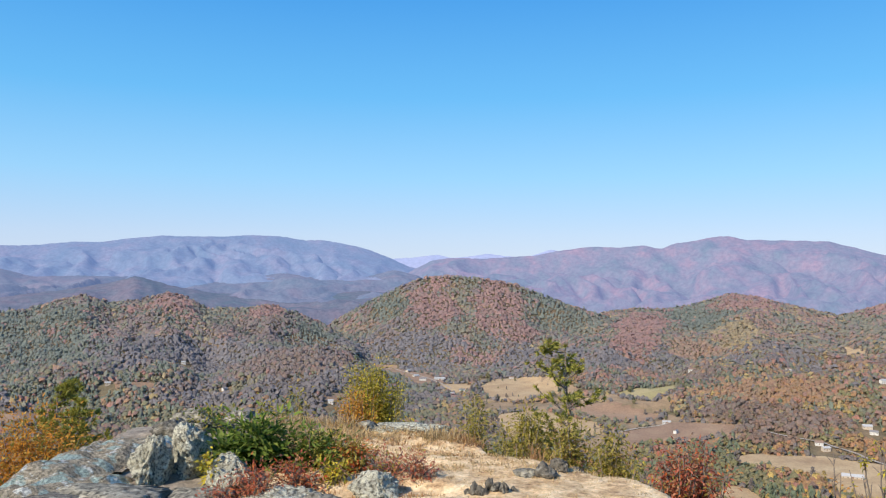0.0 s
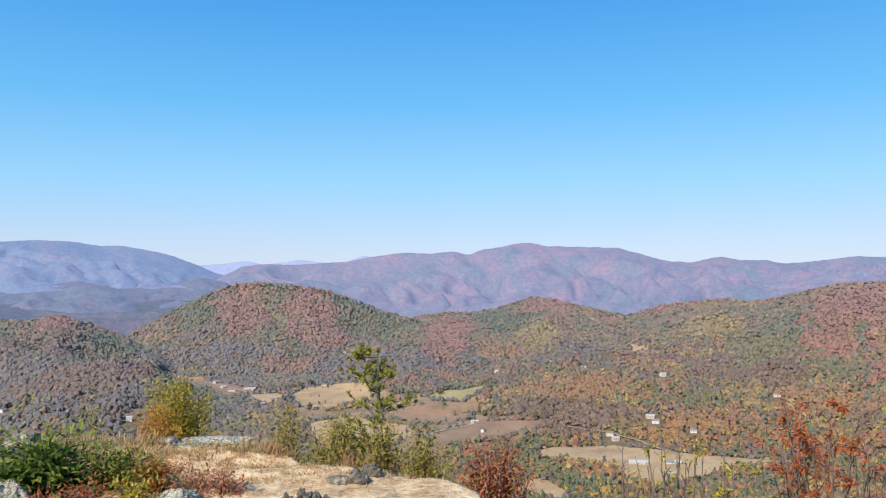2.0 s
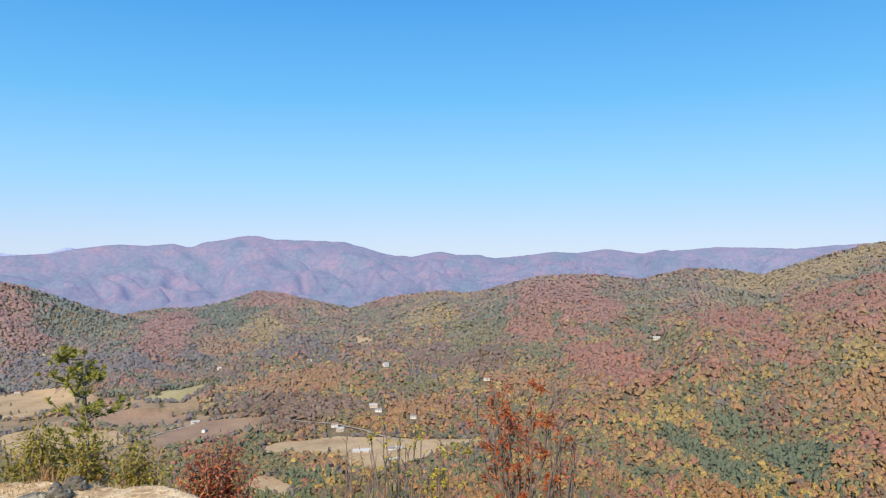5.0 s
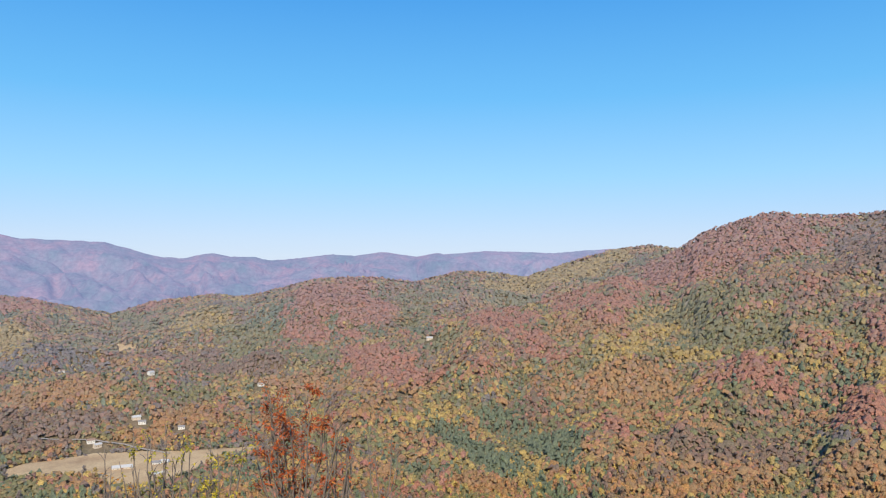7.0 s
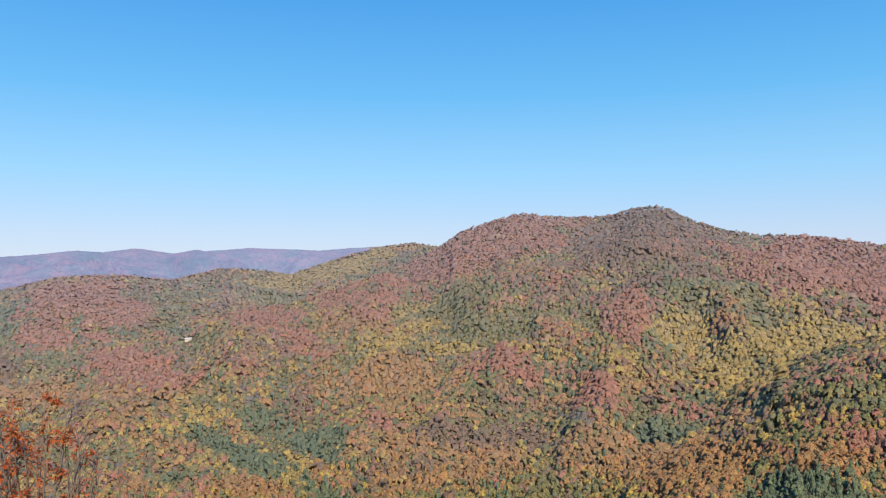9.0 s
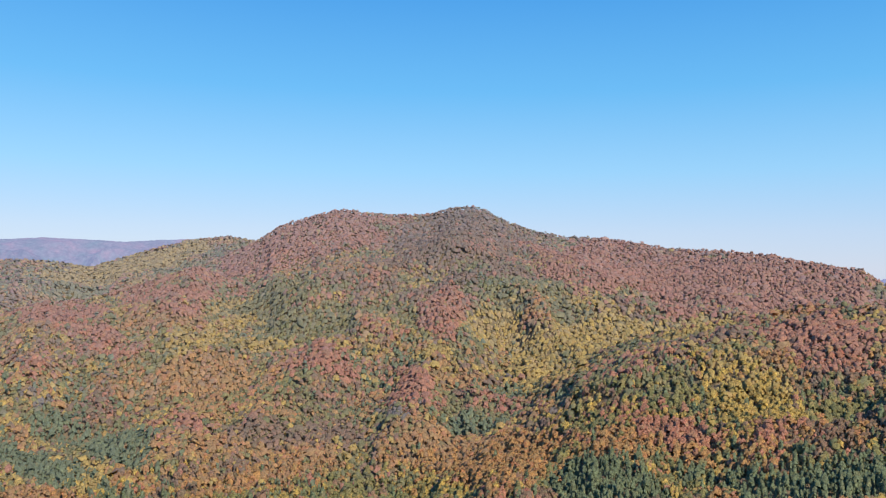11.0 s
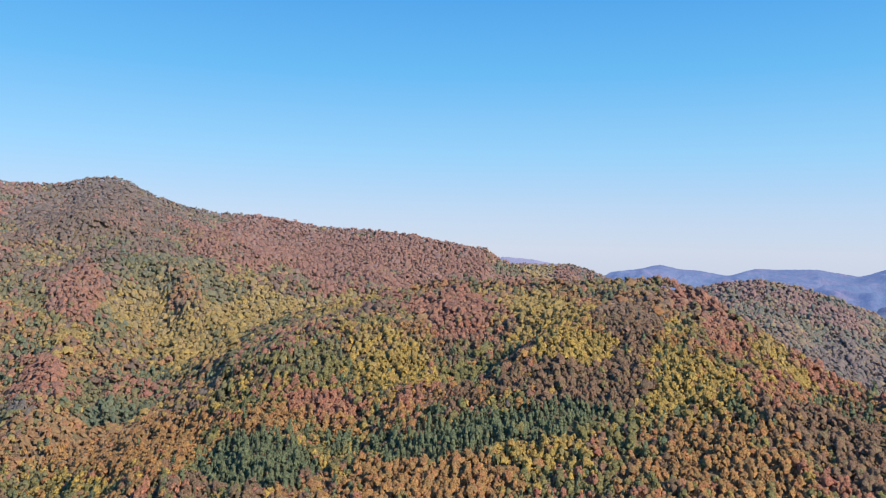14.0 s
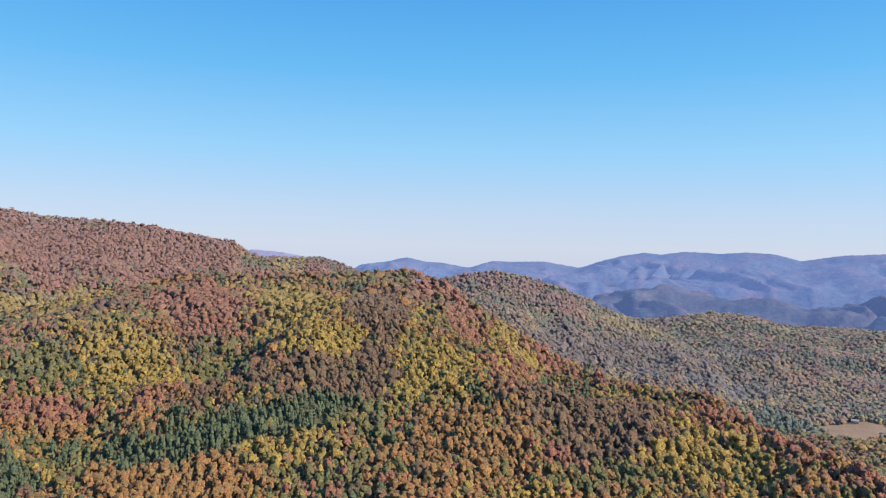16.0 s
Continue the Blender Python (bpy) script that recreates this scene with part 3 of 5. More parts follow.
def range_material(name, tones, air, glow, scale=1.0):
    """Woods on a far-off range; the glowing air before it is painted as emission."""
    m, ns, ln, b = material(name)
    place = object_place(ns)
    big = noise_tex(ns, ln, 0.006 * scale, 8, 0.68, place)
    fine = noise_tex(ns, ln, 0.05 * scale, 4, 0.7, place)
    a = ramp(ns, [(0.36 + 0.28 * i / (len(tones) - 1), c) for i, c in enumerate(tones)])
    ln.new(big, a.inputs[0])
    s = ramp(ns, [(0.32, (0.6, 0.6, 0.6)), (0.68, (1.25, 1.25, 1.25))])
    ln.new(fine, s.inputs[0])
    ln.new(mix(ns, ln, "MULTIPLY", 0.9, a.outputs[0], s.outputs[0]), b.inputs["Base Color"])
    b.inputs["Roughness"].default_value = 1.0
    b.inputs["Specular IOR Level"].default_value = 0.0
    # the woods give off no light: this emission stands in for haze
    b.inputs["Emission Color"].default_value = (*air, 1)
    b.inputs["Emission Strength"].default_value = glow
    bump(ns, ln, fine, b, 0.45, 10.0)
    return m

# ---- land ----
def mesh_from(name, verts, faces, smooth=False):
    """A mesh from arrays of places and of equal-sided faces."""
    verts, faces = np.asarray(verts, np.float32), np.asarray(faces, np.int32)
    n, k = faces.shape
    me = bpy.data.meshes.new(name)
    me.vertices.add(len(verts))
    me.vertices.foreach_set("co", verts.ravel())
    me.loops.add(n * k)
    me.loops.foreach_set("vertex_index", faces.ravel())
    me.polygons.add(n)
    me.polygons.foreach_set("loop_start", np.arange(0, n * k, k, dtype=np.int32))
    me.update(calc_edges=True)
    me.polygons.foreach_set("use_smooth", np.full(n, smooth))
    me.validate()
    return me


def grid_faces(rows, cols):
    i = np.arange((rows - 1) * cols).reshape(rows - 1, cols)[:, :-1].ravel()
    return np.stack([i, i + 1, i + cols + 1, i + cols], 1)


def polar(bearings, dists, height):
    bb, rr = np.meshgrid(bearings, dists)
    z = height(bb, rr)
    return np.stack([rr * np.sin(np.radians(bb)), rr * np.cos(np.radians(bb)), z], -1).reshape(-1, 3)


def land():
    bearings = np.concatenate([np.arange(-180, -56, 2.0), np.arange(-56, 158, 0.5), np.arange(158, 180.1, 2.0)])
    bearings[-1] = 180.0
    dists = np.concatenate([np.geomspace(0.5, 12, 6), np.geomspace(14, 500, 40), np.arange(515, 3300, 42.0), np.geomspace(3320, 4900, 14)])
    v = polar(bearings, dists, ground_height)
    # the lookout's own rock covers the middle
    ob = new("ground", mesh_from("ground", v, grid_faces(len(dists), len(bearings))[:, ::-1], True))
    ob.data.materials.append(ground_material())
    tagged(ob, "wooded valley and hill land below the lookout", "ground", kind="structure")


land()

# tones muted and blued for haze, then colour and strength of the emitted haze
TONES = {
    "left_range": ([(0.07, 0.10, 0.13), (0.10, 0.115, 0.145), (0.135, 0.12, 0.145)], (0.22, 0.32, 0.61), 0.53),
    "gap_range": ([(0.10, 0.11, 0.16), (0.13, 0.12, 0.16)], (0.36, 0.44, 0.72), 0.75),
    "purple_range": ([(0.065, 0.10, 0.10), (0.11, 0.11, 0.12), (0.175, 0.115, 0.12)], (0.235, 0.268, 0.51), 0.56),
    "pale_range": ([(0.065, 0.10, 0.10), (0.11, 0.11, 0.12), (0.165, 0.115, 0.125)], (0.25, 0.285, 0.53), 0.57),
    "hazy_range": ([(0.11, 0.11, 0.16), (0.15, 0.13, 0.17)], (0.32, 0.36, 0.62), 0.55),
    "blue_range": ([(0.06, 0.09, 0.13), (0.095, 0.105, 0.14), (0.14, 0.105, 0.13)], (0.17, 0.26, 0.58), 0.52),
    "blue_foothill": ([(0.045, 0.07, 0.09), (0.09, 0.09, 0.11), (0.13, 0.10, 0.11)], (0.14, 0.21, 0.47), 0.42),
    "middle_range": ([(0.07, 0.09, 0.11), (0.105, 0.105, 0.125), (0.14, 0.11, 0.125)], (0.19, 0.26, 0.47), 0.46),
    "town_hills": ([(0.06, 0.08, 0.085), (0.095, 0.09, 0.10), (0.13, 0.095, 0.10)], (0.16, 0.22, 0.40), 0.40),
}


def far_ranges():
    for i, (name, line) in enumerate(FAR_LINES.items()):
        rows = FAR_CRESTS[name]
        lo, hi = rows[0][0] - 6, rows[-1][0] + 6
        foot, top = FEET[name][0], max(r[1] for r in rows)
        far = min(top + 140, 4960)
        dists = np.concatenate([np.linspace(foot - 900, foot - 60, 8), np.linspace(foot, top, 64), np.linspace(top + 12, far, 6)])
        bearings = np.arange(lo, hi, 0.22)
        v = polar(bearings, dists, lambda b, r: hill(name, line, b, r, 40 + i) + 3 * fbm(b * 5, r / 60, 80 + i, 2))
        ob = new("distant_range", mesh_from(name, v, grid_faces(len(dists), len(bearings))[:, ::-1], True))
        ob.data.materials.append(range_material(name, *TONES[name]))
        tagged(ob, "distant wooded mountain range in blue autumn haze", "mountain range", kind="structure")


far_ranges()


# ---- woods ----
def spray_shapes(count, seed, pieces, size, tall=1.0, cone=False):
    """Crowns of loose leaf sprays round a dome or a cone, one unit across."""
    rng = random.Random(seed)
    shapes = []
    for _ in range(count):
        vs, fs = [], []
        start = rng.uniform(0, 6.28)
        for i in range(pieces):
            up = 1 - 1.12 * (i + rng.uniform(0.15, 0.85)) / pieces
            turn = start + 2.4 * i + rng.uniform(-0.4, 0.4)
            wide = (0.95 - 0.85 * up) if cone else math.sqrt(max(0.0, 1 - up * up))
            out = Vector((math.cos(turn) * wide, math.sin(turn) * wide, up))
            at = out * 0.5 * rng.uniform(0.72, 1.08)
            at.z = at.z * tall - 0.1
            facing = Vector((out.x + rng.gauss(0, 0.45), out.y + rng.gauss(0, 0.45), out.z * 0.45 + rng.gauss(0, 0.25))).normalized()
            side = facing.orthogonal().normalized()
            side.rotate(Matrix.Rotation(rng.uniform(0, 6.28), 3, facing))
            over = facing.cross(side)
            half = size * rng.uniform(0.38, 0.66)
            k = len(vs)
            for a, c in ((1, 0.1), (0.1, 1), (-1, -0.1), (-0.1, -1)):
                s = half * rng.uniform(0.75, 1.35)
                vs.append(at + (side * a + over * c) * s - facing * half * 0.3 * abs(a))
            fs += [(k, k + 1, k + 2), (k, k + 2, k + 3)]
        shapes.append((np.array([v[:] for v in vs]), np.array(fs)))
    return shapes


def crown_shapes(count, seed, tufts, corners, size, tall=1.0, cone=False):
    """Crowns one unit across: leafy tufts, each a small uneven dome, gathered round a lobed outline with gaps between them."""
    rng = random.Random(seed)
    shapes = []
    for _ in range(count):
        vs, fs = [], []
        start = rng.uniform(0, 6.283)
        lobes = [(rng.uniform(0, 6.283), rng.uniform(0.6, 1.0)) for _ in range(2)]
        for i in range(tufts):
            up = 1 - 1.25 * (i + rng.uniform(0.1, 0.9)) / tufts
            turn = start + 2.4 * i + rng.uniform(-0.5, 0.5)
            wide = (0.9 - 0.8 * up) if cone else math.sqrt(max(0.0, 1 - up * up))
            wide *= 0.75 + 0.4 * max(math.cos(turn - at) * big for at, big in lobes)
            at = Vector((math.cos(turn) * wide, math.sin(turn) * wide, up)) * 0.36
            at.z *= tall * 1.25
            facing = Vector((math.cos(turn) * wide + rng.gauss(0, 0.3), math.sin(turn) * wide + rng.gauss(0, 0.3), 0.35 + max(up, 0) + rng.gauss(0, 0.15))).normalized()
            side = facing.orthogonal().normalized()
            over = facing.cross(side)
            half = size * rng.uniform(0.36, 0.62)
            k, first = len(vs), rng.uniform(0, 6.283)
            vs.append(at + facing * half * rng.uniform(0.45, 0.8))
            for j in range(corners):
                t = first + 6.2832 * j / corners + rng.uniform(-0.35, 0.35)
                vs.append(at + (side * math.cos(t) + over * math.sin(t)) * half * rng.uniform(0.65, 1.35) - facing * half * rng.uniform(0.1, 0.55))
            fs += [(k, k + 1 + j, k + 1 + (j + 1) % corners) for j in range(corners)]
        shapes.append((np.array([v[:] for v in vs]), np.array(fs)))
    return shapes


SHAPES = {
    ("near", "broad"): crown_shapes(36, 1, 6, 4, 0.60), ("near", "cone"): crown_shapes(20, 2, 8, 4, 0.50, 1.25, True),
    ("middle", "broad"): crown_shapes(36, 3, 3, 4, 0.86), ("middle", "cone"): crown_shapes(20, 4, 3, 4, 0.80, 1.2, True),
    ("far", "broad"): crown_shapes(36, 5, 2, 4, 1.0), ("far", "cone"): crown_shapes(20, 6, 2, 4, 0.95, 1.15, True),
}
SPRAYS = spray_shapes(18, 3, 9, 0.48)


def wood_mesh(name, places, sizes, slopes, shapes, rng, smooth):
    vs, fs, at = [], [], 0
    which = rng.integers(0, len(shapes), len(places))
    turn = rng.uniform(0, 6.283, len(places))
    for k, (v, f) in enumerate(shapes):
        m = which == k
        n = int(m.sum())
        if not n:
            continue
        c, s = np.cos(turn[m])[:, None], np.sin(turn[m])[:, None]
        size = sizes[m]
        x = (v[None, :, 0] * c - v[None, :, 1] * s) * size[:, None, 0]
        y = (v[None, :, 0] * s + v[None, :, 1] * c) * size[:, None, 0]
        z = v[None, :, 2] * size[:, None, 1] + x * slopes[m][:, None, 0] + y * slopes[m][:, None, 1]
        p = np.stack([x, y, z], -1) + places[m][:, None, :]
        vs.append(p.reshape(-1, 3))
        fs.append((f[None] + (np.arange(n) * len(v))[:, None, None]).reshape(-1, 3) + at)
        at += n * len(v)
    return mesh_from(name, np.concatenate(vs), np.concatenate(fs), smooth)


def inside(x, y, poly):
    hit = np.zeros(len(x), bool)
    for (x0, y0), (x1, y1) in zip(poly, poly[1:] + poly[:1]):
        cross = (y0 > y) != (y1 > y)
        with np.errstate(divide="ignore", invalid="ignore"):
            hit ^= cross & (x < (x1 - x0) * (y - y0) / (y1 - y0) + x0)
    return hit


NAMES = {"pine": ("pine_wood", "dark green pine woods"), "green": ("oak_wood", "olive green broadleaf woods"),
         "yellow": ("poplar_wood", "yellow autumn poplar woods"), "orange": ("hickory_wood", "orange autumn woods"),
         "red": ("maple_wood", "red autumn maple woods"), "russet": ("beech_wood", "russet brown autumn woods"),
         "bare": ("bare_wood", "grey brown half bare woods")}


def woods():
    rng = np.random.default_rng(4)
    # spacing grows with distance, where only clumps can be told apart
    bs, rs = [], []
    r = 470.0
    while r < 3150:
        gap = 4.8 if r < 900 else (5.7 if r < 1250 else (6.2 if r < 2080 else 0.0031 * r))
        step = gap * (1.05 if r < 900 else 1.3)
        b = np.arange(-39.5, 150, math.degrees(gap / r))
        bs.append(b + rng.uniform(-0.65, 0.65, len(b)) * math.degrees(gap / r))
        rs.append(r + rng.uniform(-0.7, 0.7, len(b)) * step)
        r += step
    b, r = np.concatenate(bs), np.concatenate(rs)
    z = ground_height(b, r)
    # leave out slopes that face away from the lookout
    axis_b, axis_r = np.arange(-54, 158, 0.5), np.arange(450, 3200, 10.0)
    bb, rr = np.meshgrid(axis_b, axis_r)
    rise = np.maximum.accumulate(ground_height(bb, rr) / rr, axis=0)
    crest = rise[np.clip(((r - 470) / 10).astype(int), 0, len(axis_r) - 1), np.clip(np.round((b + 54) / 0.5).astype(int), 0, len(axis_b) - 1)]
    ok = (z + 7) / r > crest
    x, y = r * np.sin(np.radians(b)), r * np.cos(np.radians(b))
    hedge = np.abs(fbm(x / 150, y / 150, 301, 2)) < 0.075
    rows = np.zeros(len(x), bool)
    gaps = fbm(x / 45, y / 45, 303, 2) > -0.12
    for kind, poly in FIELDS:
        if kind != "pasture":
            rows |= near_line(x, y, poly + poly[:1], 5.5) & gaps
    for kind, poly in FIELDS:
        ok &= ~(inside(x, y, poly) & ~(hedge & (kind == "pasture")) & ~rows)
    for line in ROADS:
        ok &= ~near_line(x, y, line, 9)
    for _, px, py, length, _ in BUILDINGS:
        sight = math.hypot(px, py)
        along, aside = (x * px + y * py) / sight - sight, (x * py - y * px) / sight
        ok &= ~((np.abs(aside) < length * 0.8 + 5) & (along > -38) & (along < length * 0.5 + 8))
    b, r, x, y, z, rows = b[ok], r[ok], x[ok], y[ok], z[ok], rows[ok]
    n = len(r)
    # the land's tilt, and where it lies hollow or stands proud
    around = [ground_at(x + dx, y + dy) for dx, dy in ((40, 0), (-40, 0), (0, 40), (0, -40))]
    slope = np.clip(np.stack([around[0] - around[1], around[2] - around[3]], 1) / 80, -0.7, 0.7)
    hollow = np.clip((sum(around) / 4 - z) / 4.5, -1, 1)
    # kinds stand in groups, by ground and by chance
    kinds = list(SPECIES)
    patch = {k: fbm(x / 85 + 7 * i, y / 85 - 3 * i, 200 + i, 4) for i, k in enumerate(kinds)}
    score = np.stack([1.5 * patch[k] + 0.34 * rng.gumbel(size=n) for k in kinds], 1)
    height = z + 262
    weights = {"pine": -0.22, "green": 0.17, "yellow": -0.04, "orange": 0.08, "red": -0.27, "russet": -0.02, "bare": -0.40}
    damp = {"pine": 0.16, "green": 0.22, "yellow": 0.16, "orange": -0.05, "red": -0.34, "russet": -0.16, "bare": 0.0}
    west = np.clip((22 - b) / 30, 0, 1)
    for i, k in enumerate(kinds):
        score[:, i] += weights[k] + damp[k] * hollow
    score[:, kinds.index("bare")] += 0.42 * west * np.clip(1.3 - height / 110, 0, 1) - np.clip(height / 300, 0, 1) * 0.3 - 1.1 * np.clip((b - 30) / 25, 0, 1)
    score[:, kinds.index("yellow")] -= 0.5 * west
    score[:, kinds.index("orange")] -= 0.35 * west
    score[:, kinds.index("russet")] += 0.2 * west
    score[:, kinds.index("pine")] += 0.45 * west
    score[:, kinds.index("green")] += 0.2 * west
    east = np.clip((b - 78) / 12, 0, 1) * (r < 1400)
    score[:, kinds.index("green")] -= 0.08 * east
    score[:, kinds.index("orange")] += 0.08 * east
    score[:, kinds.index("russet")] += 0.08 * east
    lofty = np.clip((height - 170) / 120, 0, 1) * np.clip((b - 56) / 14, 0.2, 1)
    score[:, kinds.index("red")] += 0.42 * lofty
    score[:, kinds.index("russet")] += 0.28 * lofty
    for kind, cx, cy, a, c, turn, weight in STANDS:
        t = math.radians(turn)
        u = ((x - cx) * math.cos(t) + (y - cy) * math.sin(t)) / a
        w = (-(x - cx) * math.sin(t) + (y - cy) * math.cos(t)) / c
        edge = np.sqrt(u * u + w * w) + 0.6 * fbm(x / 60, y / 60, 77, 4)
        score[:, kinds.index(kind)] += 1.45 * weight * np.clip((1.3 - edge) * 1.6, 0, 1)
    score[:, kinds.index("bare")] += 0.9 * rows
    score[:, kinds.index("red")] -= 1.5 * rows
    chosen = score.argmax(1)
    # haze band of the leaf colour: west and back hill count as farther
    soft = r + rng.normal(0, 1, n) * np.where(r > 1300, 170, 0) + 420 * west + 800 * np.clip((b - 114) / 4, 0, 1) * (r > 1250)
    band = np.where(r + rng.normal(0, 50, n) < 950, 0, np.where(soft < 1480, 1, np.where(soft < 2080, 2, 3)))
    fine = np.where(r < 1000, 0, np.where(r < 1950, 1, 2))
    for bi, bname in enumerate(("near", "middle", "beyond", "far")):
        for i, k in enumerate(kinds):
            for fi, detail in enumerate(("near", "middle", "far")):
                m = (chosen == i) & (band == bi) & (fine == fi)
                n = int(m.sum())
                if n < 40:
                    continue
                rad = np.where(r[m] < 900, 6.9, np.where(r[m] < 1250, 7.6, np.where(r[m] < 2080, 8.2, 0.0040 * r[m]))) * np.exp(rng.normal(-0.04, 0.26, n))
                tall = np.minimum(rad, 12) * rng.uniform(0.8, 1.35, n) * (1.05, 0.88, 0.74)[fi]
                places = np.stack([x[m], y[m], z[m] + (1.2, 1.0, 0.0)[fi] + tall * 0.3 + rng.uniform(-1.4, 1.8, n) * (0.8, 0.6, 0.5)[fi]], 1)
                pine = k == "pine"
                size = np.stack([rad * (0.8 if pine else 1), tall * (1.25 if pine else 1)], 1)
                me = wood_mesh(k, places, size, slope[m], SHAPES[detail, "cone" if pine else "broad"], rng, True)
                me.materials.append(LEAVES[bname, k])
                name, label = NAMES[k]
                where = {"near": "on the near slopes", "middle": "on the lower hills across the valley", "beyond": "on the upper hills across the valley", "far": "on the far side of the valley"}[bname]
                tagged(new(name, me), label + " " + where, "woods", kind="stuff")


def near_line(x, y, line, width):
    hit = np.zeros(len(x), bool)
    for (x0, y0), (x1, y1) in zip(line, line[1:]):
        l2 = (x1 - x0) ** 2 + (y1 - y0) ** 2
        t = np.clip(((x - x0) * (x1 - x0) + (y - y0) * (y1 - y0)) / l2, 0, 1)
        hit |= np.hypot(x - x0 - t * (x1 - x0), y - y0 - t * (y1 - y0)) < width
    return hit


woods()


def field_material(name, tones):
    m, ns, ln, b = material(name)
    place = object_place(ns)
    big, fine = noise_tex(ns, ln, 0.02, 6, 0.65, place), noise_tex(ns, ln, 0.3, 4, 0.7, place)
    a = ramp(ns, [(0.3 + 0.4 * i / (len(tones) - 1), c) for i, c in enumerate(tones)])
    ln.new(big, a.inputs[0])
    s = ramp(ns, [(0.3, (0.75, 0.75, 0.75)), (0.7, (1.15, 1.15, 1.15))])
    ln.new(fine, s.inputs[0])
    ln.new(mix(ns, ln, "MULTIPLY", 1.0, a.outputs[0], s.outputs[0]), b.inputs["Base Color"])
    b.inputs["Roughness"].default_value = 0.95
    bump(ns, ln, fine, b, 0.5, 0.6)
    return m


FIELD_LOOKS = {
    "hay_field": ([(0.35, 0.225, 0.12), (0.47, 0.325, 0.175), (0.53, 0.385, 0.22)], "mown straw coloured hay field on the valley floor"),
    "ploughed_field": ([(0.24, 0.15, 0.095), (0.30, 0.19, 0.12), (0.35, 0.24, 0.15)], "brown bare field on the valley floor"),
    "pasture": ([(0.17, 0.13, 0.07), (0.30, 0.205, 0.12), (0.40, 0.285, 0.17)], "dry brown pasture on the valley floor"),
    "meadow": ([(0.28, 0.24, 0.10), (0.36, 0.30, 0.145), (0.41, 0.33, 0.18)], "pale green meadow on the valley floor"),
}
FIELD_MATS = {k: field_material(k, t) for k, (t, _) in FIELD_LOOKS.items()}


def field(kind, outline, lift):
    bm = bmesh.new()
    bm.faces.new([bm.verts.new((x, y, 0)) for x, y in outline])
    bmesh.ops.triangulate(bm, faces=bm.faces[:])
    for _ in range(4):
        bmesh.ops.subdivide_edges(bm, edges=[e for e in bm.edges if e.calc_length() > 24], cuts=1)
        bmesh.ops.triangulate(bm, faces=bm.faces[:])
    x, y = np.array([v.co.x for v in bm.verts]), np.array([v.co.y for v in bm.verts])
    z = ground_at(x, y) + lift
    edge = {v.index for v in bm.verts if v.is_boundary}
    for v, h in zip(bm.verts, z):
        v.co.z = h - (0.9 if v.index in edge else 0)
    for f in bm.faces:
        f.normal_update()
        if f.normal.z < 0:
            f.normal_flip()
        f.smooth = True
    me = bpy.data.meshes.new(kind)
    bm.to_mesh(me)
    bm.free()
    me.materials.append(FIELD_MATS[kind])
    tagged(new(kind, me), FIELD_LOOKS[kind][1], "field", kind="structure")


for _kind, _outline in FIELDS:
    field(_kind, _outline, 1.2 if _kind == "pasture" else 2.0)

# ---- the lookout ----
class Pile:
    """Places and faces of one mesh in the making."""

    def __init__(self):
        self.points, self.sides = [], []

    def put(self, p):
        self.points.append((p[0], p[1], p[2]))
        return len(self.points) - 1

    def face(self, f):
        self.sides.append(tuple(f))


def part(name, bm, mat, parent=None, label="", smooth=True):
    me = bpy.data.meshes.new(name)
    if isinstance(bm, Pile):
        me.from_pydata(bm.points, [], bm.sides)
        me.update()
    else:
        bm.to_mesh(me)
        bm.free()
    me.polygons.foreach_set("use_smooth", np.full(len(me.polygons), smooth))
    me.materials.append(mat)
    ob = new(name, me)
    if parent:
        ob.parent = parent
    if label:
        ob["label"] = label
    return ob


def holder(name, x, y, z, label, category, group=""):
    ob = new(name)
    ob.location = (x, y, z)
    ob.empty_display_size = 0.1
    return tagged(ob, label, category, group)


EDGE = [(-180, 5.0), (-90, 5.0), (-60, 5.5), (-45, 5.9), (-36.5, 6.4), (-34.6, 6.6), (-32.3, 7.3), (-30.6, 8.0), (-28.5, 8.5), (-25, 8.6),
        (-21.7, 8.8), (-16, 8.4), (-13.7, 8.2), (-10.4, 8.4), (-8.5, 8.25), (-6.2, 7.8), (-3.3, 7.15), (0.4, 6.7),
        (4.5, 6.4), (7.2, 6.25), (9.2, 5.9), (10.5, 5.6), (16, 4.6), (30, 4.0), (90, 4.0), (180, 5.0)]


def rock_top(b, r):
    """Height of the lookout's rock, and how far outside its edge the place lies."""
    x, y = r * np.sin(np.radians(b)), r * np.cos(np.radians(b))
    edge = np.interp(b, [e[0] for e in EDGE], [e[1] for e in EDGE]) + 0.16 * fbm(b / 2.2, b * 0 + 2.0, 61, 3) * np.clip(r / 4, 0, 1)
    out = r - edge
    z = -1.62 + 0.05 * fbm(x / 0.9, y / 0.9, 62, 4) + 0.012 * fbm(x / 0.12, y / 0.12, 63, 2)
    terrace = fbm(x / 1.7 + 4, y / 0.6, 66, 3)
    z = z + 0.03 * np.clip(terrace * 6, -1, 1) * np.clip((r - 3) / 2, 0, 1)
    drop = np.clip(out + 0.15, 0, 9)
    return z - drop ** 1.25 * 1.15 - np.where(drop > 0.3, 0.25 * np.abs(fbm(x / 0.5, y / 0.5, 64, 3)), 0), out


def rock_z(x, y):
    b, r = np.degrees(np.arctan2(x, y)), np.hypot(x, y)
    return float(rock_top(np.array([b]), np.array([r]))[0][0])


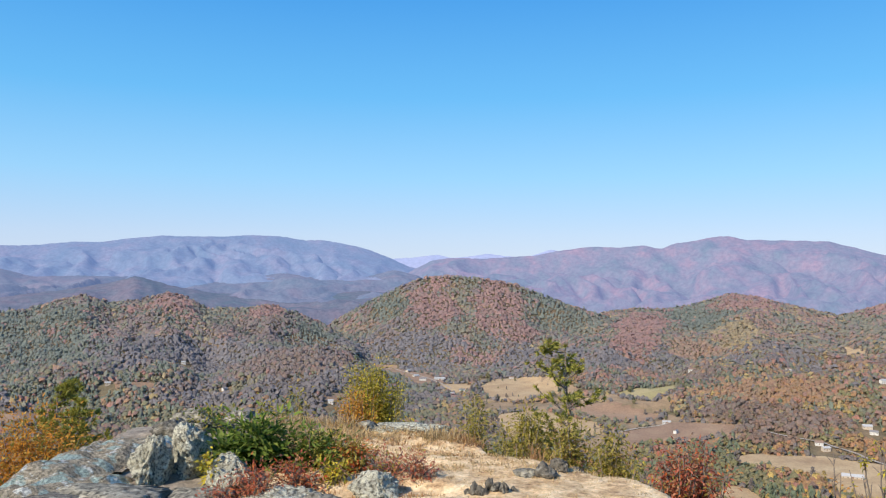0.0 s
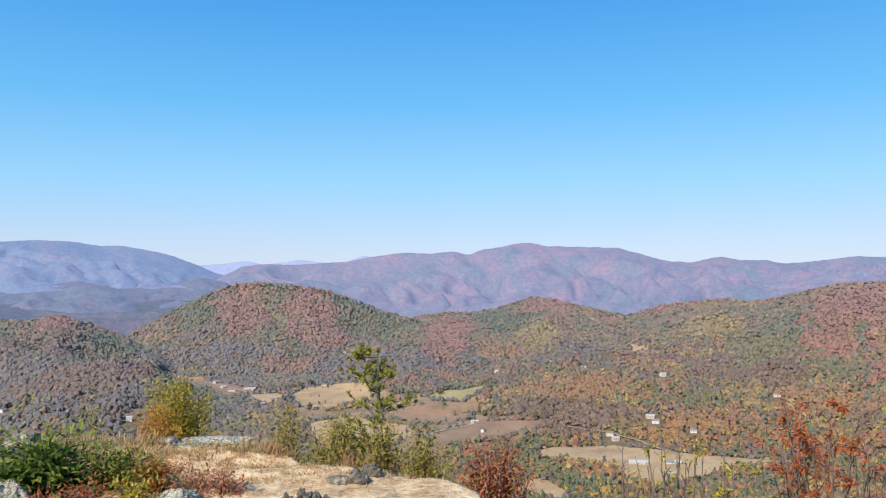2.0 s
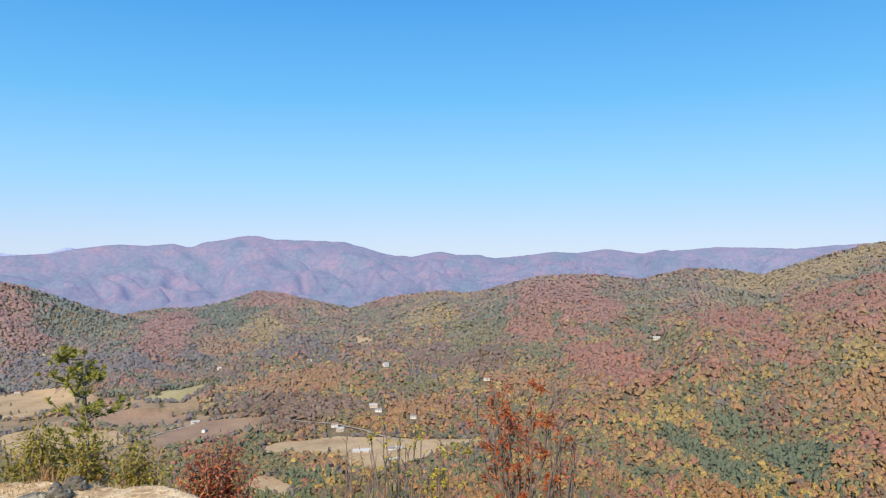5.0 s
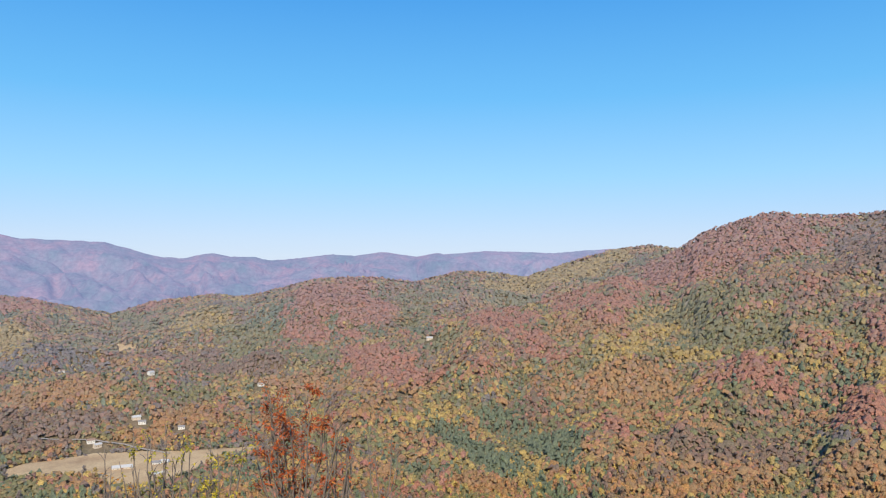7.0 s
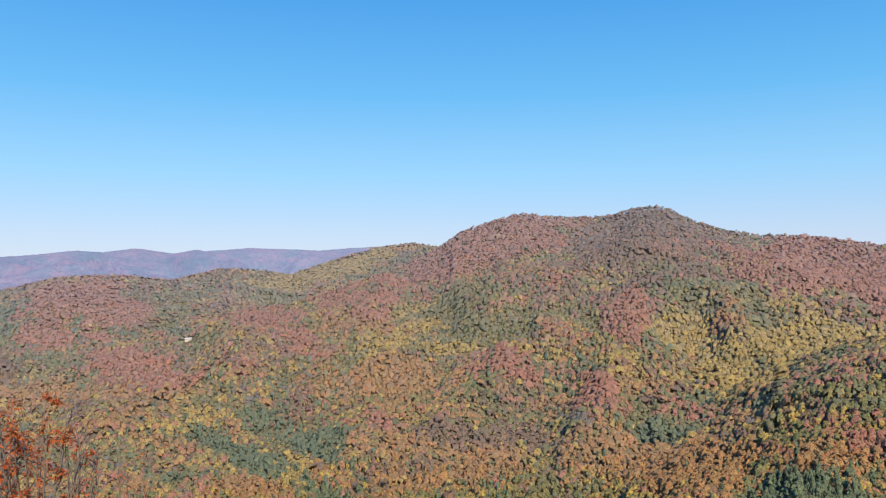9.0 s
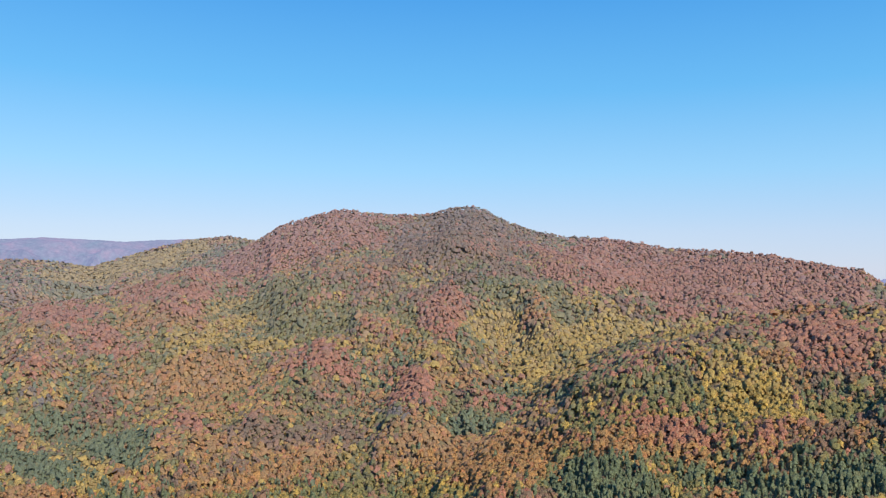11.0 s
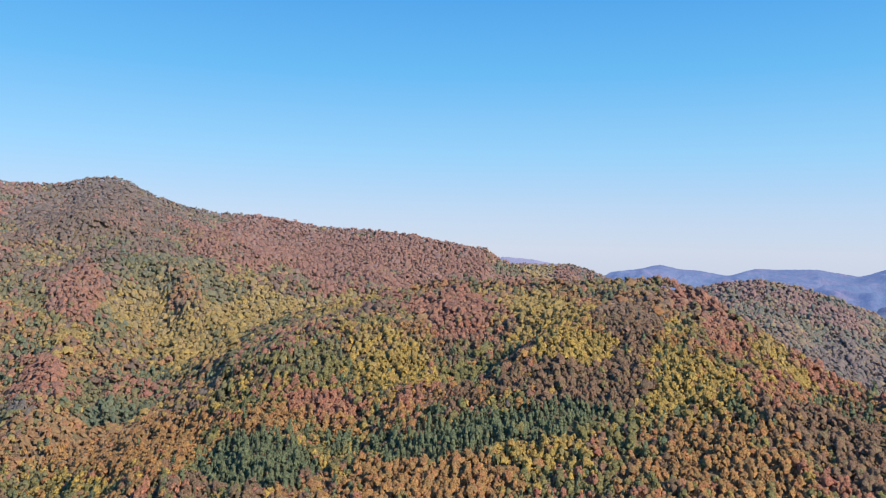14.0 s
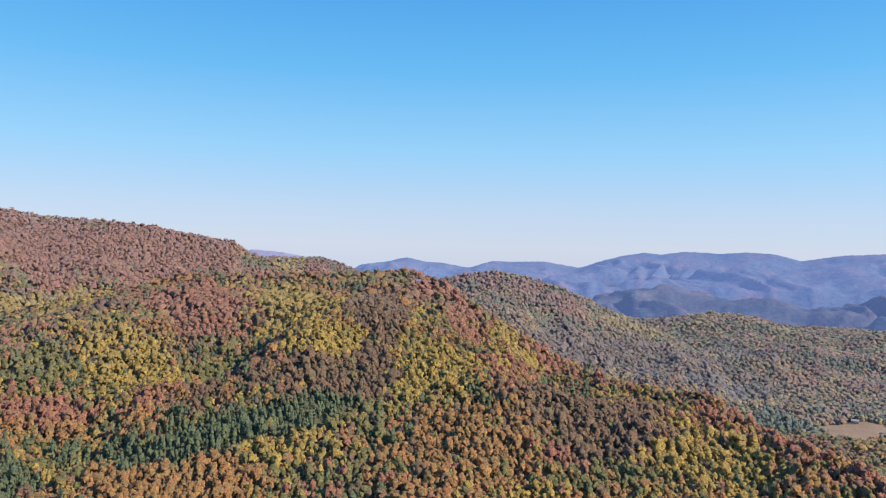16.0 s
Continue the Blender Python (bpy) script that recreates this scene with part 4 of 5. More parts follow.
def stone_material(name, base, patch, amount, grain=14.0, relief=0.02, gloom=0.5):
    m, ns, ln, b = material(name)
    place = object_place(ns)
    big, fine = noise_tex(ns, ln, 5.0, 6, 0.65, place), noise_tex(ns, ln, grain * 3, 5, 0.7, place)
    a = ramp(ns, [(0.3, tuple(c * 0.55 for c in base)), (0.5, base), (0.72, tuple(min(c * 1.35, 0.8) for c in base))])
    ln.new(fine, a.inputs[0])
    mask = ramp(ns, [(amount - 0.06, (0, 0, 0)), (amount + 0.06, (1, 1, 1))])
    ln.new(noise_tex(ns, ln, grain, 6, 0.72, place), mask.inputs[0])
    both = mix(ns, ln, "MIX", mask.outputs[0], a.outputs[0], patch)
    dark = ramp(ns, [(0.32, (gloom,) * 3), (0.55, (1, 1, 1))])
    ln.new(big, dark.inputs[0])
    pits = ramp(ns, [(0.38, (0.15, 0.15, 0.15)), (0.47, (1, 1, 1))])
    ln.new(noise_tex(ns, ln, grain * 1.9, 4, 0.6, place), pits.inputs[0])
    worn = mix(ns, ln, "MULTIPLY", 0.85, both, pits.outputs[0])
    ln.new(mix(ns, ln, "MULTIPLY", 1.0, worn, dark.outputs[0]), b.inputs["Base Color"])
    b.inputs["Roughness"].default_value = 0.92
    bump(ns, ln, fine, b, 0.9, relief)
    return m


def lookout_material():
    m, ns, ln, b = material("lookout_rock")
    place = object_place(ns)
    fine = noise_tex(ns, ln, 28, 6, 0.7, place)
    mid = noise_tex(ns, ln, 2.2, 6, 0.68, place)
    sep = ns.new("ShaderNodeSeparateXYZ")
    ln.new(place, sep.inputs[0])
    # sandy, straw-strewn crown in the middle; bare grey rock to the west of it
    side = node(ns, "ShaderNodeMapRange", From_Min=-2.7, From_Max=-1.5)
    ln.new(sep.outputs[0], side.inputs["Value"])
    add = ns.new("ShaderNodeMath")
    add.operation = "MULTIPLY_ADD"
    ln.new(mid, add.inputs[0])
    add.inputs[1].default_value = 1.2
    ln.new(side.outputs[0], add.inputs[2])
    mask = ramp(ns, [(0.0, (0, 0, 0)), (1.0, (1, 1, 1))])
    squeeze = node(ns, "ShaderNodeMapRange", From_Min=0.95, From_Max=1.25)
    ln.new(add.outputs[0], squeeze.inputs["Value"])
    ln.new(squeeze.outputs[0], mask.inputs[0])
    sand = ramp(ns, [(0.33, (0.24, 0.14, 0.07)), (0.42, (0.52, 0.335, 0.17)), (0.52, (0.74, 0.53, 0.30)), (0.66, (0.86, 0.69, 0.45))])
    ln.new(noise_tex(ns, ln, 6.5, 8, 0.75, place), sand.inputs[0])
    rock = ramp(ns, [(0.3, (0.12, 0.10, 0.075)), (0.5, (0.28, 0.23, 0.175)), (0.7, (0.46, 0.39, 0.31))])
    ln.new(noise_tex(ns, ln, 9, 8, 0.75, place), rock.inputs[0])
    base = mix(ns, ln, "MIX", mask.outputs[0], rock.outputs[0], sand.outputs[0])
    s = ramp(ns, [(0.3, (0.65, 0.65, 0.65)), (0.65, (1.15, 1.15, 1.15))])
    ln.new(fine, s.inputs[0])
    ln.new(mix(ns, ln, "MULTIPLY", 1.0, base, s.outputs[0]), b.inputs["Base Color"])
    b.inputs["Roughness"].default_value = 0.95
    bump(ns, ln, fine, b, 0.7, 0.02)
    return m


def lookout():
    bearings = np.concatenate([np.arange(-180, -44, 4.0), np.arange(-44, 22, 0.3), np.arange(22, 180.1, 4.0)])
    bearings[-1] = 180
    dists = np.concatenate([[0.0], np.geomspace(0.05, 4.2, 14), np.arange(4.3, 9.6, 0.055), np.linspace(9.7, 11.5, 5)])
    v = polar(bearings, dists, lambda b, r: rock_top(b, r)[0])
    ob = new("lookout_rock", mesh_from("lookout_rock", v, grid_faces(len(dists), len(bearings))[:, ::-1], True))
    ob.data.materials.append(lookout_material())
    tagged(ob, "weathered rock ledge with sandy soil and straw", "rock ledge", kind="structure")


lookout()

LICHEN = stone_material("lichen_stone", (0.42, 0.37, 0.26), (0.88, 0.84, 0.66), 0.47, 24, 0.06, 0.6)
GREY = stone_material("grey_stone", (0.27, 0.245, 0.19), (0.50, 0.46, 0.36), 0.56, 12)
DARK = stone_material("dark_stone", (0.16, 0.14, 0.11), (0.40, 0.37, 0.29), 0.58, 15)


def rock_mesh(sx, sy, sz, seed, sharp=0.3, fine=4):
    """A weathered stone resting on z = 0, with cleft faces."""
    rng = random.Random(seed)
    bm = bmesh.new()
    bmesh.ops.create_icosphere(bm, subdivisions=fine, radius=1)
    cuts = [(Vector((rng.uniform(-1, 1), rng.uniform(-1, 1), rng.uniform(-0.5, 1))).normalized(), rng.uniform(0.55, 0.85)) for _ in range(8)]
    shift = Vector((seed * 3.1, seed * 1.7, 0))
    for v in bm.verts:
        p = v.co.copy()
        for n, d in cuts:
            over = p.dot(n) - d
            if over > 0:
                p -= n * over * 0.85
        k = 1 + sharp * noise.noise(p * 1.6 + shift) + sharp * (0.35 - abs(noise.noise(p * 3.7 + shift)) * 1.1) + sharp * (0.15 - 0.5 * abs(noise.noise(p * 8.5 + shift))) + sharp * 0.25 * noise.noise(p * 19 + shift) + (sharp * 0.22 * noise.noise(p * 37 + shift) if fine > 4 else 0)
        p *= k
        v.co = Vector((p.x * sx / 2, p.y * sy / 2, (p.z * 0.62 + 0.38) * sz))
    return bm


def boulder(name, b, r, w, d, h, seed, mat, label, turn=0.0, sharp=0.3, lean=0.0):
    x, y = r * math.sin(radians(b)), r * math.cos(radians(b))
    ob = part(name, rock_mesh(w, d, h, seed, sharp, 5 if mat is LICHEN else 4), mat)
    ob.matrix_world = pose(x, y, rock_z(x, y) - 0.04 * h - 0.01, 0, lean, turn)
    return tagged(ob, label, "rock", "rocks on the lookout")


boulder("boulder", -27.8, 6.3, 0.30, 0.36, 0.37, 1, LICHEN, "pale lichen-covered upright boulder on the ledge", 20, 0.32, 6)
boulder("boulder", -24.5, 6.5, 0.34, 0.5, 0.41, 2, LICHEN, "tall lichen-covered boulder beside the green shrub", -10, 0.32, -8)
boulder("boulder", -22.2, 6.1, 0.40, 0.4, 0.25, 3, LICHEN, "rounded lichen-covered boulder under the green shrub", 35, 0.26)
boulder("boulder", -26.0, 7.8, 0.42, 0.5, 0.17, 4, DARK, "dark cracked boulder at the ledge's rim", 0, 0.4)
boulder("boulder", -24.3, 8.1, 0.45, 0.5, 0.19, 5, GREY, "grey cracked boulder at the ledge's rim", 50, 0.4)
boulder("boulder", -21.5, 8.5, 0.42, 0.4, 0.15, 6, GREY, "small grey boulder at the ledge's rim", 15, 0.35)
boulder("boulder", -12.0, 5.65, 0.40, 0.42, 0.19, 7, LICHEN, "whitish grey boulder among red plants", 25, 0.3)
boulder("boulder", -24.3, 5.8, 0.70, 0.45, 0.11, 8, GREY, "low grey boulder on the ledge", -15, 0.35)
boulder("boulder", -18.8, 5.65, 0.6, 0.4, 0.12, 9, LICHEN, "low whitish boulder among red plants", 10, 0.35)
boulder("boulder", -15.6, 5.55, 0.3, 0.3, 0.10, 10, GREY, "low grey boulder among red plants", 40, 0.35)
boulder("flat_rock", -12.6, 8.05, 0.24, 0.28, 0.10, 11, GREY, "small grey rock at the ledge's rim", 0, 0.35)
boulder("flat_rock", -10.1, 8.05, 0.8, 0.4, 0.10, 12, LICHEN, "flat pale rock at the ledge's rim", 4, 0.3)
boulder("flat_rock", -7.9, 7.95, 0.4, 0.35, 0.09, 13, LICHEN, "flat pale rock at the ledge's rim", 30, 0.3)
boulder("stone", 0.5, 6.15, 0.17, 0.2, 0.12, 14, DARK, "dark grey stone standing out of the sand", 30, 0.4)
boulder("stone", -0.6, 6.2, 0.22, 0.24, 0.05, 15, GREY, "grey stone lying in the sand", 10, 0.3)
boulder("stone", 1.5, 6.35, 0.13, 0.15, 0.11, 16, DARK, "small dark stone in the sand", 60, 0.4)
boulder("stone", 2.8, 6.55, 0.13, 0.15, 0.08, 17, DARK, "small dark stone in the sand", 0, 0.4)
for _i, (_b, _w) in enumerate(((-5.1, 0.07), (-4.6, 0.08), (-4.0, 0.10), (-3.5, 0.09), (-3.0, 0.10), (-2.4, 0.08), (-1.7, 0.06), (-4.3, 0.06))):
    boulder("stone", _b, 5.66 - 0.03 * (_i % 3), _w * 0.75, _w * 0.9, _w * (1.1 if _i % 2 else 0.7), 20 + _i, DARK, "small pointed dark stone in the sand", 40 * _i, 0.45)


def painted_material():
    m, ns, ln, b = material("painted_rock")
    place = object_place(ns)
    fine = noise_tex(ns, ln, 40, 6, 0.7, place)
    rock = ramp(ns, [(0.3, (0.20, 0.16, 0.105)), (0.5, (0.46, 0.385, 0.27)), (0.7, (0.66, 0.58, 0.44))])
    ln.new(noise_tex(ns, ln, 10, 7, 0.75, place), rock.inputs[0])
    col = rock.outputs[0]
    for scale, lo, paint in ((7.5, 0.565, (0.46, 0.60, 0.55)), (5.5, 0.635, (0.16, 0.36, 0.52)), (15.0, 0.61, (0.80, 0.82, 0.78))):
        mask = ramp(ns, [(lo - 0.02, (0, 0, 0)), (lo + 0.03, (0.85, 0.85, 0.85))])
        shifted = ns.new("ShaderNodeMapping")
        ln.new(place, shifted.inputs[0])
        shifted.inputs["Location"].default_value = (scale, 2 * scale, 0)
        shifted.inputs["Scale"].default_value = (0.6, 1.0, 1.0)
        ln.new(noise_tex(ns, ln, scale, 3, 0.5, shifted.outputs[0]), mask.inputs[0])
        col = mix(ns, ln, "MIX", mask.outputs[0], col, paint)
    s = ramp(ns, [(0.38, (0.4, 0.4, 0.4)), (0.6, (1.15, 1.15, 1.15))])
    ln.new(fine, s.inputs[0])
    ln.new(mix(ns, ln, "MULTIPLY", 1.0, col, s.outputs[0]), b.inputs["Base Color"])
    b.inputs["Roughness"].default_value = 0.85
    bump(ns, ln, fine, b, 1.0, 0.06)
    return m


PAINTED = painted_material()


def slab(b, r, wide, long, high, turn, seed, mat, label, tilt):
    """A low rock slab with a rough top and a broken rim."""
    x, y = r * math.sin(radians(b)), r * math.cos(radians(b))
    n = 64
    u, v = np.meshgrid(np.linspace(-1, 1, n), np.linspace(-1, 1, n))
    ang = np.arctan2(v, u)
    rim = 0.86 + 0.22 * fbm(np.cos(ang) * 2 + 5, np.sin(ang) * 2 + 5, seed, 4)
    d = np.hypot(u, v) / rim
    xs, ys = u * wide / 2, v * long / 2
    z = high * np.clip(1 - d ** 3.5, -0.6, 1) + 0.075 * fbm(xs / 0.30, ys / 0.30, seed + 1, 5) + 0.03 * np.abs(fbm(xs / 0.09, ys / 0.09, seed + 2, 3))
    step = fbm(xs / 0.5 + 3, ys / 0.9, seed + 3, 3)
    z = z + 0.025 * np.clip(step * 9, -1, 1) + xs * tilt
    me = mesh_from("painted_rock", np.stack([xs, ys, z], -1).reshape(-1, 3), grid_faces(n, n), True)
    me.materials.append(mat)
    ob = new("painted_rock", me)
    ob.matrix_world = pose(x, y, rock_z(x, y) - 0.02, 0, 0, turn)
    tagged(ob, label, "rock", "rocks on the lookout")


slab(-30.0, 7.45, 1.0, 2.5, 0.11, -8, 310, PAINTED, "sloping rock slab daubed with blue and white paint", 0.12)
slab(-33.2, 6.4, 0.75, 1.1, 0.08, -40, 330, PAINTED, "low rock slab daubed with whitish paint", 0.1)
boulder("boulder", -30.2, 5.9, 1.0, 0.6, 0.10, 33, GREY, "rough brown-grey rock on the ledge", 5, 0.35)
boulder("boulder", -33.5, 5.75, 0.9, 0.6, 0.09, 34, DARK, "rough dark rock on the ledge", 20, 0.35)


# ---- plants of the lookout ----
def tube(bm, points, r0, r1, sides=5):
    rings = []
    for i, p in enumerate(points):
        t = (points[min(i + 1, len(points) - 1)] - points[max(i - 1, 0)]).normalized()
        a = t.orthogonal().normalized()
        c = t.cross(a)
        r = r0 + (r1 - r0) * i / (len(points) - 1)
        rings.append([bm.put(p + (a * math.cos(k * 6.2832 / sides) + c * math.sin(k * 6.2832 / sides)) * r) for k in range(sides)])
    for u, v in zip(rings, rings[1:]):
        for k in range(sides):
            bm.face((u[k], u[(k + 1) % sides], v[(k + 1) % sides], v[k]))
    bm.face(rings[-1])


def leaf(bm, p, out, length, width, rng):
    """One leaf, folded along its rib."""
    d = (out + Vector((rng.uniform(-0.5, 0.5), rng.uniform(-0.5, 0.5), rng.uniform(-0.4, 0.4)))).normalized()
    s = d.cross(Vector((rng.uniform(-0.6, 0.6), rng.uniform(-0.6, 0.6), 1))).normalized() * width / 2
    up = s.cross(d).normalized() * width * 0.22
    a, t = bm.put(p), bm.put(p + d * length)
    l, r = bm.put(p + d * length * 0.45 + s + up), bm.put(p + d * length * 0.45 - s + up)
    m = bm.put(p + d * length * 0.5)
    bm.face((a, m, l)), bm.face((m, t, l)), bm.face((a, r, m)), bm.face((m, r, t))


def leaf_material(name, tones, sheen=0.15):
    m, ns, ln, b = material(name)
    pick = ns.new("ShaderNodeNewGeometry").outputs["Random Per Island"]
    base = ramp(ns, [(i / (len(tones) - 1), c) for i, c in enumerate(tones)])
    ln.new(pick, base.inputs[0])
    g = noise_tex(ns, ln, 60, 3, 0.6)
    s = ramp(ns, [(0.3, (0.75, 0.75, 0.75)), (0.7, (1.15, 1.15, 1.15))])
    ln.new(g, s.inputs[0])
    col = mix(ns, ln, "MULTIPLY", 1.0, base.outputs[0], s.outputs[0])
    ln.new(col, b.inputs["Base Color"])
    b.inputs["Roughness"].default_value = 0.5
    b.inputs["Specular IOR Level"].default_value = sheen
    thin = ns.new("ShaderNodeBsdfTranslucent")
    ln.new(col, thin.inputs["Color"])
    both = ns.new("ShaderNodeMixShader")
    both.inputs[0].default_value = 0.35
    ln.new(b.outputs[0], both.inputs[1])
    ln.new(thin.outputs[0], both.inputs[2])
    ln.new(both.outputs[0], ns["Material Output"].inputs["Surface"])
    return m


GREEN_LEAF = leaf_material("green_leaf", [(0.06, 0.11, 0.02), (0.14, 0.21, 0.035), (0.25, 0.30, 0.06), (0.04, 0.075, 0.018)])
OLIVE_LEAF = leaf_material("olive_leaf", [(0.34, 0.29, 0.06), (0.46, 0.36, 0.08), (0.24, 0.22, 0.05), (0.46, 0.34, 0.10)])
YELLOW_LEAF = leaf_material("yellow_leaf", [(0.55, 0.43, 0.05), (0.40, 0.35, 0.05), (0.68, 0.52, 0.06), (0.30, 0.29, 0.05)])
ORANGE_LEAF = leaf_material("orange_leaf", [(0.56, 0.23, 0.03), (0.66, 0.32, 0.05), (0.42, 0.17, 0.03), (0.64, 0.38, 0.08)])
RED_LEAF = leaf_material("red_leaf", [(0.52, 0.09, 0.03), (0.62, 0.17, 0.05), (0.40, 0.08, 0.03), (0.62, 0.26, 0.07)])
MAROON_LEAF = leaf_material("maroon_leaf", [(0.42, 0.10, 0.065), (0.52, 0.17, 0.10), (0.33, 0.10, 0.06), (0.54, 0.25, 0.14), (0.36, 0.20, 0.08)])
NEEDLE = leaf_material("needle", [(0.22, 0.22, 0.045), (0.33, 0.31, 0.06), (0.44, 0.39, 0.08), (0.13, 0.15, 0.035)])
STRAW = leaf_material("straw", [(0.55, 0.40, 0.20), (0.46, 0.31, 0.14), (0.62, 0.48, 0.27), (0.38, 0.24, 0.10)])
RUSTY = leaf_material("rusty_straw", [(0.42, 0.22, 0.09), (0.50, 0.30, 0.13), (0.34, 0.16, 0.07), (0.52, 0.36, 0.18)])


def bark_material(name, a, c):
    m, ns, ln, b = material(name)
    place = object_place(ns)
    g = noise_tex(ns, ln, 35, 5, 0.7, place)
    t = ramp(ns, [(0.3, a), (0.7, c)])
    ln.new(g, t.inputs[0])
    ln.new(t.outputs[0], b.inputs["Base Color"])
    b.inputs["Roughness"].default_value = 0.9
    bump(ns, ln, g, b, 0.8, 0.01)
    return m


BARK = bark_material("bark", (0.10, 0.075, 0.055), (0.24, 0.19, 0.15))
PALE_BARK = bark_material("pale_bark", (0.20, 0.16, 0.12), (0.36, 0.30, 0.24))


def shrub(name, b, r, base, width, top, mats, count, size, seed, label, category="shrub", stems=14, shape=0.55, depth=None, spread=1.0, hollow=0.5, bark=None):
    """A leafy bush at a bearing and distance; base None: it stands on the rock. mats: (part name, material, share)."""
    rng = random.Random(seed)
    x, y = r * math.sin(radians(b)), r * math.cos(radians(b))
    z0 = rock_z(x, y) - 0.03 if base is None else base
    ob = holder(name, x, y, z0, label, category)
    h = top - z0
    depth = depth or width * 0.8
    crown = min(h, width * shape * 2)
    tips = []
    for i in range(stems):
        a, u = rng.uniform(0, 6.283), math.sqrt(rng.random())
        lift = rng.uniform(0.15, 1.0)
        k = math.sqrt(max(0.0, 1 - (2 * lift - 1) ** 2)) * (0.55 + 0.45 * rng.random())
        tip = Vector((math.cos(a) * width / 2 * u * k * 1.3, math.sin(a) * depth / 2 * u * k * 1.3, h - crown + crown * lift * (0.9 + 0.1 * rng.random())))
        foot = Vector((rng.uniform(-0.06, 0.06) * width, rng.uniform(-0.06, 0.06) * width, 0))
        mid = foot.lerp(tip, 0.5) + Vector((rng.uniform(-0.08, 0.08), rng.uniform(-0.08, 0.08), 0.10 * h)) * spread
        pts = [foot.lerp(mid, t) if t < 0.01 else (foot * (1 - t) ** 2 + mid * 2 * t * (1 - t) + tip * t * t) for t in (0, 0.25, 0.5, 0.75, 1)]
        sm = Pile()
        tube(sm, pts, 0.006 + 0.005 * h, 0.0025)
        part("stem", sm, bark or BARK, ob)
        tips.append(pts)
    for pname, mat, share in mats:
        lm = Pile()
        for _ in range(int(count * 1.7 * share)):
            pts = rng.choice(tips)
            t = rng.uniform(hollow, 1.0)
            i = min(int(t * 4), 3)
            p = pts[i].lerp(pts[i + 1], t * 4 - i)
            off = Vector((rng.gauss(0, 1), rng.gauss(0, 1), rng.gauss(0, 0.8))) * 0.085 * width * spread
            leaf(lm, p + off, off.normalized() + Vector((0, 0, -0.15)), size * rng.uniform(0.6, 1.3), size * rng.uniform(0.3, 0.5), rng)
        part(pname, lm, mat, ob)
    return ob


def low(b, r):
    x, y = r * math.sin(radians(b)), r * math.cos(radians(b))
    return float(own_slope(np.array([x]), np.array([y]), np.array([r]))[0])


shrub("green_shrub", -20.6, 6.55, None, 0.85, -1.20, [("foliage", GREEN_LEAF, 1.0)], 1700, 0.082, 1, "dense green shrub with long leaves behind boulders", stems=30, shape=0.6, hollow=0.35)
shrub("green_shrub", -16.4, 6.45, None, 0.62, -1.27, [("foliage", GREEN_LEAF, 0.7), ("yellow_foliage", OLIVE_LEAF, 0.3)], 1300, 0.05, 2, "low green and yellow shrub on the ledge", stems=20)
shrub("green_shrub", -13.2, 6.25, None, 0.42, -1.36, [("foliage", OLIVE_LEAF, 0.6), ("red_foliage", RED_LEAF, 0.4)], 600, 0.045, 3, "low shrub with green and red leaves", stems=16)
shrub("red_plant", -10.8, 6.15, None, 0.5, -1.36, [("foliage", MAROON_LEAF, 0.7), ("green_foliage", OLIVE_LEAF, 0.3)], 420, 0.036, 4, "dark red autumn plants in the soil", "plant", stems=18)
shrub("red_plant", -8.9, 6.0, None, 0.35, -1.40, [("foliage", MAROON_LEAF, 1.0)], 260, 0.034, 5, "dark red autumn plants in the soil", "plant", stems=14)
shrub("red_plant", -20.6, 5.8, None, 0.55, -1.42, [("foliage", MAROON_LEAF, 0.8), ("red_foliage", RED_LEAF, 0.2)], 480, 0.034, 6, "low red autumn plants among boulders", "plant", stems=20)
shrub("red_plant", -17.2, 5.95, None, 0.5, -1.40, [("foliage", MAROON_LEAF, 0.7), ("red_foliage", RED_LEAF, 0.3)], 480, 0.034, 7, "low red autumn plants among boulders", "plant", stems=20)
shrub("red_plant", -22.8, 5.65, None, 0.4, -1.46, [("foliage", MAROON_LEAF, 1.0)], 300, 0.032, 8, "low red autumn plants among boulders", "plant", stems=14)
shrub("yellow_plant", -14.6, 6.0, None, 0.25, -1.40, [("foliage", YELLOW_LEAF, 1.0)], 110, 0.055, 9, "small yellow autumn plant on the ledge", "plant", stems=10)
shrub("yellow_plant", -23.4, 6.1, None, 0.22, -1.33, [("foliage", YELLOW_LEAF, 1.0)], 90, 0.06, 10, "small yellow autumn plant between boulders", "plant", stems=10)
shrub("green_shrub", -23.6, 8.0, None, 0.75, -1.37, [("foliage", GREEN_LEAF, 0.6), ("yellow_foliage", OLIVE_LEAF, 0.4)], 360, 0.06, 11, "low dark green shrub at the ledge's rim", stems=18)
shrub("rim_shrub", -18.0, 9.3, low(-18, 9.3), 0.55, -1.36, [("foliage", OLIVE_LEAF, 1.0)], 660, 0.062, 12, "olive green shrub behind the ledge's rim", stems=14, shape=0.5)
shrub("rim_shrub", -20.2, 9.4, low(-20.2, 9.4), 0.4, -1.48, [("foliage", OLIVE_LEAF, 0.7), ("yellow_foliage", YELLOW_LEAF, 0.3)], 440, 0.062, 13, "olive green shrub behind the ledge's rim", stems=10)
shrub("yellow_sapling", -12.2, 12.5, low(-12.2, 12.5), 1.1, -1.42, [("foliage", YELLOW_LEAF, 0.7), ("green_foliage", OLIVE_LEAF, 0.3)], 6500, 0.055, 14, "round yellow-leaved autumn sapling behind the ledge", "tree", stems=40, shape=0.40, hollow=0.66, spread=0.75)
